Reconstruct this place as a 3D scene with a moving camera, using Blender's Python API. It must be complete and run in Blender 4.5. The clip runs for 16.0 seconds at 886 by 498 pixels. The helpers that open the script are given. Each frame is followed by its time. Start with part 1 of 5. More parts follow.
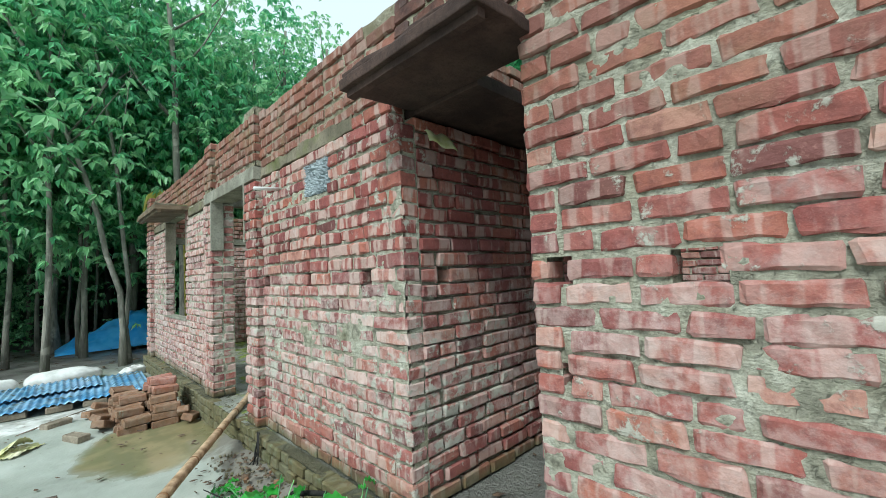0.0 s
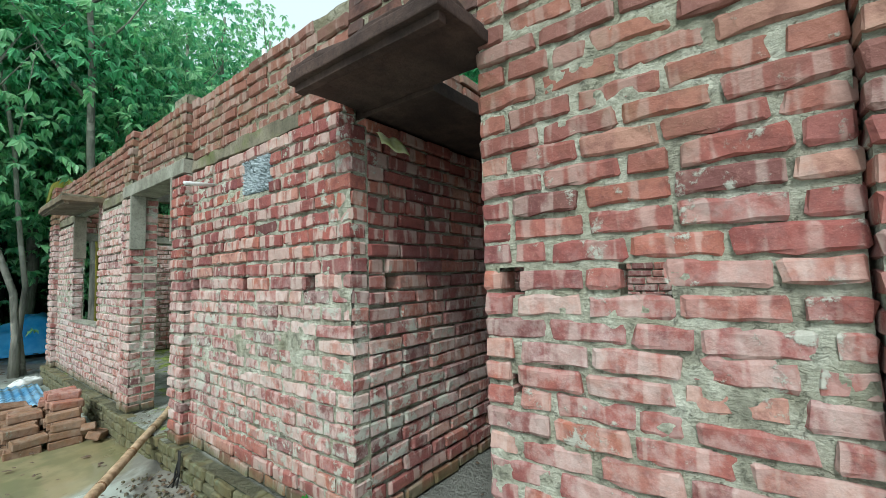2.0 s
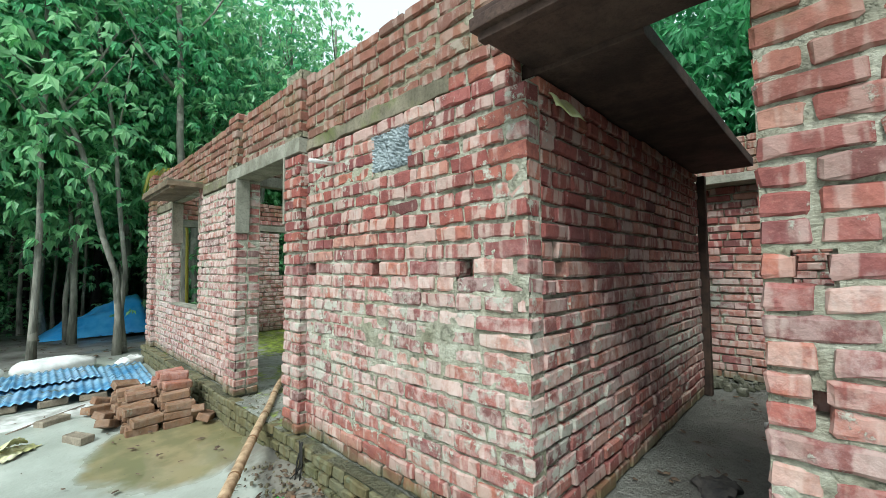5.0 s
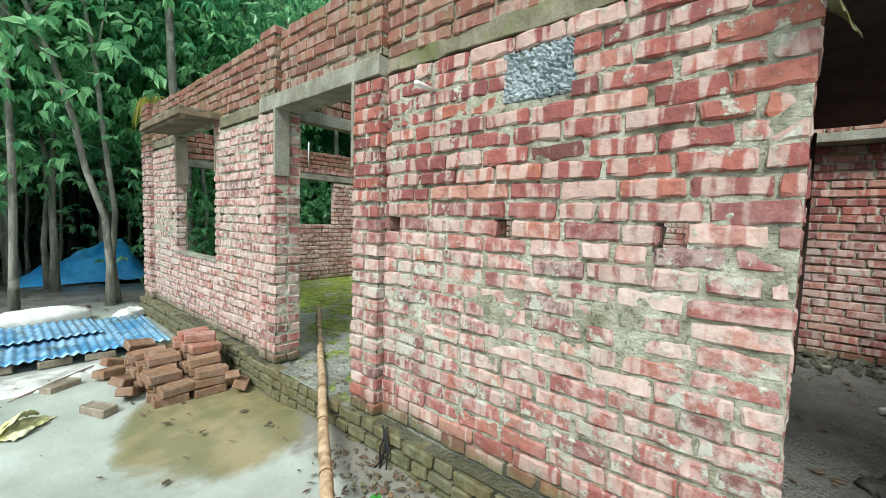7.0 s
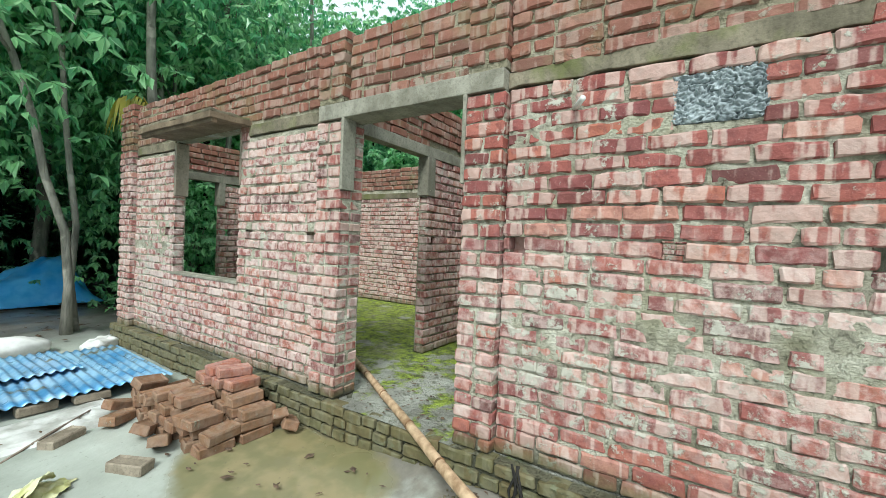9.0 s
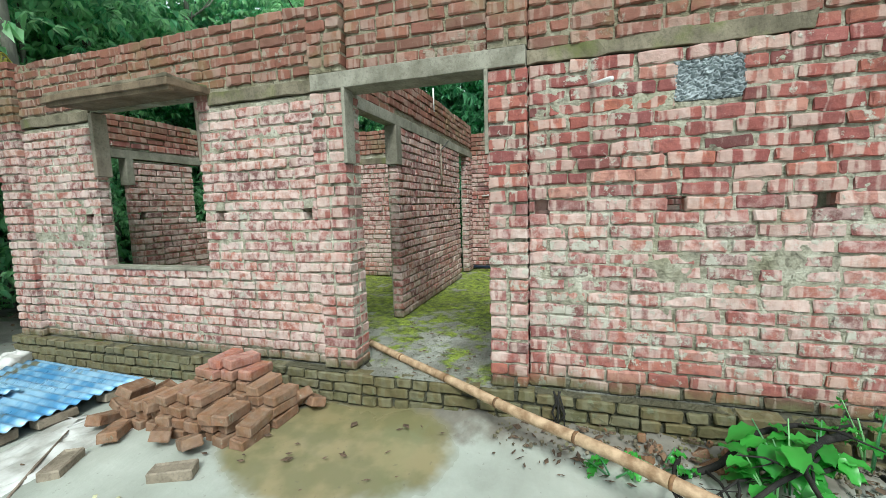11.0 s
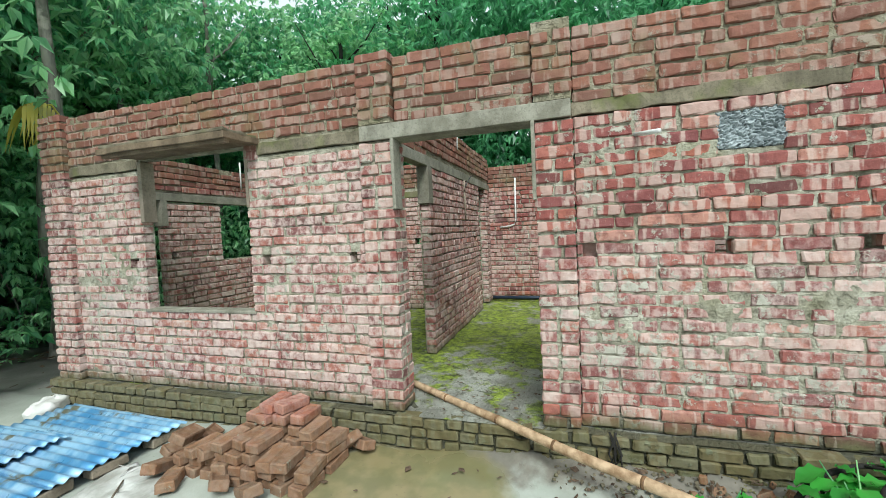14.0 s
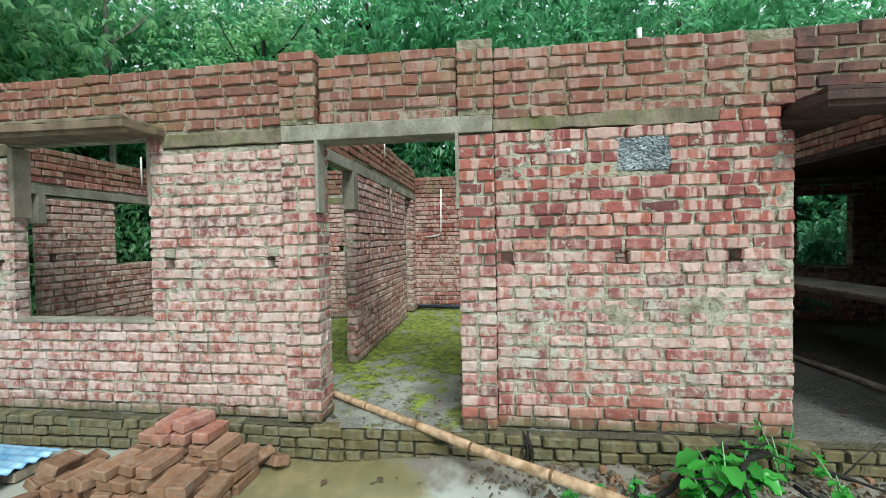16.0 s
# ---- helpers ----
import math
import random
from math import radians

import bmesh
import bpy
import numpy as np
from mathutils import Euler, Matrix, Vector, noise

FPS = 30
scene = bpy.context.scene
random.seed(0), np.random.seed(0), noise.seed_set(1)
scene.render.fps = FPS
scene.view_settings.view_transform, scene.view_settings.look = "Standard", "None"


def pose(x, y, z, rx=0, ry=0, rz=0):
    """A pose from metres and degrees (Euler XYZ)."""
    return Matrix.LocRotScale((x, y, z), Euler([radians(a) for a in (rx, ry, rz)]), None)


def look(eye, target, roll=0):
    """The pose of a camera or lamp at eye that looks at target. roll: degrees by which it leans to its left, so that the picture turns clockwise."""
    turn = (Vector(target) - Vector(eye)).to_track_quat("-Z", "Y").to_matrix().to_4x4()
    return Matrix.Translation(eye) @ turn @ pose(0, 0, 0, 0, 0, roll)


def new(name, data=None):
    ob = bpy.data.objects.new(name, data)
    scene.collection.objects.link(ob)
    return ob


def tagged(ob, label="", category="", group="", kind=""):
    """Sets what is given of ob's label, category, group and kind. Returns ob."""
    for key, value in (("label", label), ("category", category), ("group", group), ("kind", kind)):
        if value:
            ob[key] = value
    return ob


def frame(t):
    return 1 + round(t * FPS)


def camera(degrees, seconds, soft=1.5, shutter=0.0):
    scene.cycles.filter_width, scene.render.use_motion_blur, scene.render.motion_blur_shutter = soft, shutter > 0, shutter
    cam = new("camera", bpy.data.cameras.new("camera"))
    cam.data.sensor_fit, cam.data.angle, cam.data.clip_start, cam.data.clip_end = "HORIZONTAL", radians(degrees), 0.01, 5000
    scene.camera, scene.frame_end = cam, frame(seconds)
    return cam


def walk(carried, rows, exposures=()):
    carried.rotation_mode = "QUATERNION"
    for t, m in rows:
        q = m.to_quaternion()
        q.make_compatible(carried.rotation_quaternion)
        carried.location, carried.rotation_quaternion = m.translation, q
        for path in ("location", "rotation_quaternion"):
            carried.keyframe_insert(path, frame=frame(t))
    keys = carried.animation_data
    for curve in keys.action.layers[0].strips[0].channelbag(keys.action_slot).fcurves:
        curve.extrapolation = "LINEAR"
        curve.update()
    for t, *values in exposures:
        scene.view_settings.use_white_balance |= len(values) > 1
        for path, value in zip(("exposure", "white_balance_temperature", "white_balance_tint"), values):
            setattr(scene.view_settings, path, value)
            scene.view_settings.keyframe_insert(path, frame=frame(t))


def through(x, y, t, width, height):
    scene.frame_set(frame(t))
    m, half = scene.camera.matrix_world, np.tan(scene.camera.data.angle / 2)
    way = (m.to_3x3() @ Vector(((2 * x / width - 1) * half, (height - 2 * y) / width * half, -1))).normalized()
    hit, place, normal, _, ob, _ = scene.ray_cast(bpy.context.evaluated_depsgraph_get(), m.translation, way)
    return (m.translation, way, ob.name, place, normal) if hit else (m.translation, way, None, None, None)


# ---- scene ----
cam = camera(95.2, 16.0, soft=0.8)
METRES, EYE, TILT, LEAN, TURN = 4.25, 1.5, 0.0, 0.0, -44.3
ROWS = [
    (0.0, 0.0, 0.0, 0.0, 0.15, 3.3, 2.58),
    (0.5, -0.0022, 0.0033, 0.0014, -5.76, 3.52, 2.06),
    (1.0, -0.0073, 0.0066, 0.0032, -7.96, 3.93, 2.14),
    (1.5, -0.0085, 0.0092, 0.0028, -8.63, 3.4, 1.84),
    (2.0, -0.0078, 0.0101, 0.0037, -7.94, 3.7, 1.47),
    (2.5, -0.0066, 0.0123, 0.0021, -3.93, 1.8, 0.5),
    (3.0, -0.0212, 0.0256, -0.0021, -1.85, 1.24, -0.61),
    (3.5, -0.0527, 0.0408, -0.0011, -0.38, -0.08, -0.79),
    (4.0, -0.0839, 0.0539, -0.0011, 0.39, 4.13, 1.42),
    (6.5, -0.2743, 0.1916, 0.0026, -5.51, -2.55, -2.15),
    (7.0, -0.3319, 0.2256, 0.0055, -4.56, -4.07, -1.67),
    (7.5, -0.3943, 0.2386, -0.0036, -3.97, -2.26, -3.22),
    (8.0, -0.4644, 0.2529, -0.0037, -8.48, -3.61, -2.49),
    (8.5, -0.5231, 0.2776, -0.0082, -10.45, -3.49, -1.25),
    (9.0, -0.5742, 0.3, -0.0015, -12.83, -1.1, -2.38),
    (9.5, -0.6382, 0.3054, -0.0035, -19.07, -1.94, -1.36),
    (10.0, -0.695, 0.3126, -0.0018, -23.58, -3.57, -0.13),
    (12.5, -0.854, 0.3519, 0.0274, -33.27, -5.18, 3.14),
    (13.0, -0.8531, 0.3549, 0.0366, -34.01, -1.57, 3.48),
    (13.5, -0.8582, 0.3548, 0.0382, -30.64, -2.49, 2.93),
    (14.0, -0.8648, 0.3533, 0.0401, -28.18, -2.67, 2.65),
    (14.5, -0.8683, 0.3531, 0.041, -27.88, -1.47, 3.07),
    (15.0, -0.8684, 0.352, 0.0427, -29.22, 0.26, 3.2),
    (15.5, -0.8629, 0.347, 0.0408, -34.25, 0.68, 2.0),
    (16.0, -0.8655, 0.3453, 0.0335, -38.53, -1.51, 1.05),
]
walk(cam, [(t, pose(0, 0, EYE, TILT, LEAN, TURN) @ pose(METRES * x, METRES * y, METRES * z, 90 + pitch, roll, yaw)) for t, x, y, z, yaw, pitch, roll in ROWS],
     exposures=[(0.0, 0.48, 5700, 0), (3.5, 0.52, 5700, 0), (6.5, 0.80, 5950, 3), (9.5, 0.61, 5950, 3), (12.5, 0.56, 6000, 3), (16.0, 0.49, 6000, 4)])

# ---------- light: bright overcast sky, soft high sun from the yard ----------
world = bpy.data.worlds.new("overcast_sky")
scene.world = world
world.use_nodes = True
wt = world.node_tree
wt.nodes.clear()
w_out = wt.nodes.new("ShaderNodeOutputWorld")
w_bg = wt.nodes.new("ShaderNodeBackground")
w_sky = wt.nodes.new("ShaderNodeTexSky")
w_sky.sky_type = "NISHITA"
w_sky.sun_disc = False
w_sky.sun_elevation = radians(58)
w_sky.sun_rotation = radians(248)
w_sky.air_density, w_sky.dust_density = 1.0, 4.0
w_mix = wt.nodes.new("ShaderNodeMix")
w_mix.data_type = "RGBA"
w_mix.inputs[0].default_value = 0.8
w_mix.inputs[7].default_value = (9.5, 9.9, 10.0, 1)
wt.links.new(w_sky.outputs[0], w_mix.inputs[6])
wt.links.new(w_mix.outputs[2], w_bg.inputs[0])
w_bg.inputs[1].default_value = 0.086
wt.links.new(w_bg.outputs[0], w_out.inputs[0])
sun_data = bpy.data.lights.new("sun", "SUN")
sun_data.energy, sun_data.angle, sun_data.color = 2.6, radians(20), (1.0, 0.96, 0.9)
sun = new("sun", sun_data)
sun.matrix_world = look((-7.5, -2.6, 8.5), (0, 0.4, 0))

# ---------- materials ----------
class Nodes:
    """A short way to write a node material."""

    def __init__(self, name):
        self.mat = bpy.data.materials.new(name)
        self.mat.use_nodes = True
        self.t = self.mat.node_tree
        self.bsdf = self.t.nodes["Principled BSDF"]
        self.bsdf.inputs["Specular IOR Level"].default_value = 0.3
        self.geo = self.t.nodes.new("ShaderNodeNewGeometry")
        self.tc = self.t.nodes.new("ShaderNodeTexCoord")

    def put(self, sock, v):
        if isinstance(v, bpy.types.NodeSocket):
            self.t.links.new(v, sock)
        elif isinstance(v, tuple) and len(v) == 3 and sock.type == "RGBA":
            sock.default_value = (*v, 1)
        else:
            sock.default_value = v

    def mapped(self, where, scale=(1, 1, 1), offset=None):
        n = self.t.nodes.new("ShaderNodeMapping")
        self.put(n.inputs[0], where)
        n.inputs[3].default_value = scale
        if offset is not None:
            self.put(n.inputs[1], offset)
        return n.outputs[0]

    def noise(self, where, scale, detail=4.0, rough=0.55, distort=0.0):
        n = self.t.nodes.new("ShaderNodeTexNoise")
        self.put(n.inputs["Vector"], where)
        n.inputs["Scale"].default_value = scale
        n.inputs["Detail"].default_value = detail
        n.inputs["Roughness"].default_value = rough
        n.inputs["Distortion"].default_value = distort
        return n.outputs[0]

    def wave(self, where, scale, distort=2.0, axis="Z"):
        n = self.t.nodes.new("ShaderNodeTexWave")
        n.bands_direction = axis
        self.put(n.inputs["Vector"], where)
        n.inputs["Scale"].default_value = scale
        n.inputs["Distortion"].default_value = distort
        n.inputs["Detail"].default_value = 3
        return n.outputs[1]

    def voronoi(self, where, scale):
        n = self.t.nodes.new("ShaderNodeTexVoronoi")
        self.put(n.inputs["Vector"], where)
        n.inputs["Scale"].default_value = scale
        return n.outputs[0]

    def math(self, op, a, b=0.0, clamp=False):
        n = self.t.nodes.new("ShaderNodeMath")
        n.operation, n.use_clamp = op, clamp
        self.put(n.inputs[0], a)
        self.put(n.inputs[1], b)
        return n.outputs[0]

    def span(self, v, lo, hi, to_lo=0.0, to_hi=1.0):
        n = self.t.nodes.new("ShaderNodeMapRange")
        n.interpolation_type = "SMOOTHSTEP"
        self.put(n.inputs[0], v)
        for k, x in zip((1, 2, 3, 4), (lo, hi, to_lo, to_hi)):
            self.put(n.inputs[k], x)
        return n.outputs[0]

    def ramp(self, v, stops):
        n = self.t.nodes.new("ShaderNodeValToRGB")
        self.put(n.inputs[0], v)
        while len(n.color_ramp.elements) < len(stops):
            n.color_ramp.elements.new(0.5)
        for e, (p, c) in zip(n.color_ramp.elements, stops):
            e.position, e.color = p, (*c, 1)
        return n.outputs[0]

    def mix(self, f, a, b):
        n = self.t.nodes.new("ShaderNodeMix")
        n.data_type = "RGBA"
        self.put(n.inputs[0], f)
        self.put(n.inputs[6], a)
        self.put(n.inputs[7], b)
        return n.outputs[2]

    def axis(self, k):
        n = self.t.nodes.new("ShaderNodeSeparateXYZ")
        self.t.links.new(self.geo.outputs["Position"], n.inputs[0])
        return n.outputs[k]

    def rand(self):
        o = self.t.nodes.new("ShaderNodeObjectInfo")
        s = self.math("ADD", self.geo.outputs["Random Per Island"], o.outputs["Random"])
        return self.math("FRACT", s)

    def done(self, color, rough=0.85, bump=None, strength=0.4, dist=0.01, metal=0.0, spec=None):
        self.put(self.bsdf.inputs["Base Color"], color)
        self.put(self.bsdf.inputs["Roughness"], rough)
        self.put(self.bsdf.inputs["Metallic"], metal)
        if spec is not None:
            self.put(self.bsdf.inputs["Specular IOR Level"], spec)
        if bump is not None:
            n = self.t.nodes.new("ShaderNodeBump")
            n.inputs["Strength"].default_value = strength
            n.inputs["Distance"].default_value = dist
            self.put(n.inputs["Height"], bump)
            self.t.links.new(n.outputs[0], self.bsdf.inputs["Normal"])
        return self.mat


def brick_material(name, smear=0.5, pale=0.5, moss_low=1.0, brown=0.0, tone=0.0, rim=0.0, top0=2.38, top1=2.55, blacken=0.0):
    """Fired clay: red to orange and plum, kiln bands, salt bloom, cement smears, moss near the plinth and on the top courses."""
    n = Nodes(name)
    p = n.geo.outputs["Position"]
    r = n.rand()
    r2 = n.math("FRACT", n.math("MULTIPLY", r, 7.31))
    base = n.ramp(r, [(0.0, (0.115, 0.047, 0.044)), (0.14, (0.265, 0.076, 0.060)), (0.30, (0.185, 0.058, 0.055)), (0.46, (0.30, 0.092, 0.069)),
                      (0.60, (0.245, 0.076, 0.066)), (0.76, (0.35, 0.124, 0.078)), (0.88, (0.295, 0.100, 0.078)), (1.0, (0.42, 0.225, 0.165))])
    if tone:
        base = n.mix(tone, base, (0.42, 0.17, 0.09))
    base = n.mix(n.span(n.noise(p, 16, 6, 0.7), 0.42, 0.68, 0.0, 0.6), base, (0.12, 0.038, 0.038))
    base = n.mix(n.span(n.noise(p, 120, 3), 0.55, 0.75, 0.0, 0.25), base, (0.46, 0.25, 0.19))
    # kiln bands: sharp-edged pale stripes across the length of each brick
    shifted = n.mapped(p, (17, 17, 2.2), n.math("MULTIPLY", r, 61.0))
    bands = n.noise(shifted, 1.0, 2, 0.5, 0.25)
    bands = n.math("ADD", bands, n.math("MULTIPLY", n.noise(p, 28, 4, 0.65), 0.16))
    bands = n.span(n.math("ADD", bands, n.math("MULTIPLY", r2, 0.16)), 0.65, 0.755, 0.0, 0.60 * pale)
    base = n.mix(bands, base, n.mix(n.noise(p, 34, 4), (0.40, 0.285, 0.235), (0.63, 0.535, 0.465)))
    # salt bloom, strongest in a belt below the scaffold holes
    z = n.axis(2)
    belt = n.math("MULTIPLY", n.span(z, 0.3, 0.75), n.span(z, 1.75, 1.25))
    big = n.noise(p, 1.6, 3)
    mid = n.noise(p, 8.0, 6, 0.66)
    bloom = n.math("ADD", n.math("ADD", n.math("MULTIPLY", big, 0.45), n.math("MULTIPLY", mid, 0.36)), n.math("MULTIPLY", belt, 0.075))
    bloom = n.math("ADD", bloom, n.math("MULTIPLY", r2, 0.27))
    bloom = n.math("ADD", bloom, n.math("MULTIPLY", n.noise(p, 26, 3), 0.18))
    bloom = n.math("ADD", bloom, n.math("MULTIPLY", n.math("MULTIPLY", n.span(n.axis(1), 4.8, 5.6), n.span(z, 2.5, 2.2)), 0.04))
    base = n.mix(n.span(bloom, 0.76, 0.95, 0.0, 0.55 * pale), base, n.mix(n.noise(p, 40, 4), (0.46, 0.39, 0.35), (0.74, 0.69, 0.63)))
    # thin film of cement dust over the belt and over the far bay
    far_bay = n.math("MULTIPLY", n.span(n.axis(1), 4.7, 5.3), n.span(z, 2.5, 2.25))
    film = n.math("MAXIMUM", n.math("MULTIPLY", far_bay, 0.48), n.math("MULTIPLY", belt, 0.32))
    film = n.math("MULTIPLY", n.math("MULTIPLY", film, pale), n.span(n.noise(p, 13, 6, 0.68), 0.40, 0.62, 0.15, 1.75), True)
    base = n.mix(film, base, (0.58, 0.465, 0.42))
    if rim:
        base = n.mix(n.span(n.noise(p, 30, 4), 0.30, 0.55, 0.0, rim), base, n.mix(n.noise(p, 60, 3), (0.40, 0.34, 0.28), (0.66, 0.58, 0.50)))
    # cement smears
    sm = n.math("ADD", n.math("MULTIPLY", n.noise(p, 12, 8, 0.70, 0.15), 0.75), n.math("MULTIPLY", n.noise(p, 2.1, 2), 0.35))
    sm = n.math("ADD", sm, n.math("MULTIPLY", n.math("MULTIPLY", belt, n.math("MULTIPLY", n.span(n.axis(1), 4.2, 3.6), n.span(n.axis(1), 1.2, 1.7))), 0.055))
    smear_f = n.span(sm, 0.66 - 0.06 * smear, 0.72 - 0.06 * smear, 0.0, 0.92)
    cement = n.mix(n.noise(p, 45, 5, 0.7), (0.27, 0.265, 0.21), (0.56, 0.55, 0.47))
    base = n.mix(smear_f, base, cement)
    # brown weathered courses above the lintel band
    top = n.span(z, top0, top1)
    base = n.mix(n.math("MULTIPLY", top, 0.55 + brown), base, (0.175, 0.098, 0.060))
    lich = n.math("MULTIPLY", top, n.span(n.noise(p, 2.6, 5), 0.50, 0.68, 0.0, 0.45))
    base = n.mix(lich, base, (0.17, 0.15, 0.065))
    # pulls the brick colour towards black in uneven blotches
    if blacken:
        base = n.mix(n.span(n.noise(p, 5, 6, 0.7), 0.30, 0.62, blacken, blacken * 0.45), base, (0.022, 0.016, 0.016))
    # damp green foot
    low = n.math("MULTIPLY", n.span(n.math("ADD", z, n.math("MULTIPLY", mid, 0.22)), 0.53, 0.36), 0.85 * moss_low)
    base = n.mix(low, base, n.mix(n.noise(p, 20, 4), (0.026, 0.040, 0.014), (0.16, 0.17, 0.075)))
    h = n.math("ADD", n.math("MULTIPLY", n.noise(p, 46, 6, 0.7), 0.7), n.math("MULTIPLY", n.noise(p, 24, 4), 1.0))
    h = n.math("ADD", h, n.math("MULTIPLY", smear_f, 0.4))
    return n.done(base, n.span(mid, 0.3, 0.8, 0.6, 0.92), h, 0.8, 0.008)


def mortar_material(name, light=1.0):
    n = Nodes(name)
    p = n.geo.outputs["Position"]
    z = n.axis(2)
    c = n.ramp(n.noise(p, 6, 6, 0.65), [(0.28, (0.10, 0.094, 0.066)), (0.48, tuple(v * light for v in (0.20, 0.192, 0.145))), (0.72, tuple(v * light for v in (0.35, 0.345, 0.285)))])
    c = n.mix(n.span(n.noise(p, 70, 4), 0.4, 0.7, 0.0, 0.5), c, (0.24, 0.225, 0.175))
    c = n.mix(n.math("MULTIPLY", n.span(n.noise(p, 2.3, 4), 0.5, 0.68), 0.35), c, (0.22, 0.215, 0.10))
    top = n.span(z, 2.38, 2.55)
    c = n.mix(n.math("MULTIPLY", top, 0.5), c, (0.20, 0.165, 0.085))
    low = n.span(n.math("ADD", z, n.math("MULTIPLY", n.noise(p, 7, 4), 0.2)), 0.53, 0.36, 0.0, 0.85)
    c = n.mix(low, c, (0.035, 0.038, 0.018))
    ridges = n.noise(n.mapped(p, (16, 16, 60)), 1.5, 4, 0.6, 0.5)
    h = n.math("ADD", n.math("MULTIPLY", n.noise(p, 40, 7, 0.75), 1.0), n.math("MULTIPLY", ridges, 0.8))
    h = n.math("SUBTRACT", h, n.span(n.noise(p, 24, 5, 0.7, 0.8), 0.44, 0.36, 0.0, 0.7))
    return n.done(c, 0.95, h, 1.0, 0.020)


def concrete_material(name, lo, hi, green=0.0, rough=0.85, wet=0.0):
    n = Nodes(name)
    p = n.geo.outputs["Position"]
    c = n.mix(n.span(n.noise(p, 4, 6, 0.6), 0.3, 0.7), lo, hi)
    c = n.mix(n.span(n.noise(p, 55, 4), 0.45, 0.7, 0.0, 0.4), c, tuple(v * 0.55 for v in lo))
    c = n.mix(n.span(n.noise(n.mapped(p, (6, 6, 0.8)), 1.5, 4), 0.5, 0.7, 0.0, 0.45), c, tuple(v * 0.6 for v in lo))
    if green:
        c = n.mix(n.span(n.noise(p, 3, 5), 0.48, 0.66, 0.0, green), c, (0.13, 0.15, 0.04))
    return n.done(c, rough, n.math("ADD", n.noise(p, 90, 4), n.math("MULTIPLY", n.noise(p, 14, 4), 0.8)), 0.5, 0.006)


M_BRICK = brick_material("brick_red", 0.75, 1.0)
M_BRICK_NEAR = brick_material("brick_red_smeared", 0.80, 0.62, 1.0, -0.12, 0.0, 0.0, 1.55, 2.3)
M_BRICK_DAMP = brick_material("brick_damp", 0.55, 0.85)
M_BRICK_BLACKENED = brick_material("brick_blackened", 0.4, 0.4, blacken=0.85)
M_BRICK_IN = brick_material("brick_inside", 0.45, 0.95, 0.8)
M_BRICK_LOOSE = brick_material("brick_loose", 0.16, 0.25, 0.58, 0.0, 0.5)
M_MORTAR = mortar_material("mortar", 2.0)
M_MORTAR_NEAR = mortar_material("mortar_pale", 2.05)
RIMS = {}


def with_rim(mat, *args):
    """The mortar-stained edge that goes with a brick."""
    RIMS[mat.name] = brick_material(mat.name + "_edge", *args, rim=0.55)


with_rim(M_BRICK, 0.95, 1.0)
with_rim(M_BRICK_NEAR, 0.95, 0.6)
with_rim(M_BRICK_IN, 0.6, 1.0, 0.8)
with_rim(M_BRICK_DAMP, 0.5, 0.5)
RIMS[M_BRICK_BLACKENED.name] = M_BRICK_BLACKENED
RIMS[M_BRICK_LOOSE.name] = M_BRICK_LOOSE
M_CONCRETE = concrete_material("concrete_lintel", (0.16, 0.15, 0.112), (0.32, 0.31, 0.25))
M_CONC_BAND = concrete_material("concrete_band", (0.10, 0.088, 0.058), (0.23, 0.20, 0.14), 0.65)
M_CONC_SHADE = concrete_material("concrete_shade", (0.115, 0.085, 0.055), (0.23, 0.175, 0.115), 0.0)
M_CONC_BEIGE = concrete_material("concrete_beige", (0.22, 0.185, 0.14), (0.40, 0.345, 0.27), 0.0)
# stained red-brown concrete, deepened further to cut bounce onto the passage wall
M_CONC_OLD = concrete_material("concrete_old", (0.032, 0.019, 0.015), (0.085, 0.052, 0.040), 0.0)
M_BRICK_MUD = concrete_material("brick_muddy", (0.15, 0.125, 0.09), (0.33, 0.285, 0.215))
M_CEMENT_PATCH = concrete_material("cement_patch", (0.17, 0.20, 0.21), (0.40, 0.45, 0.46))


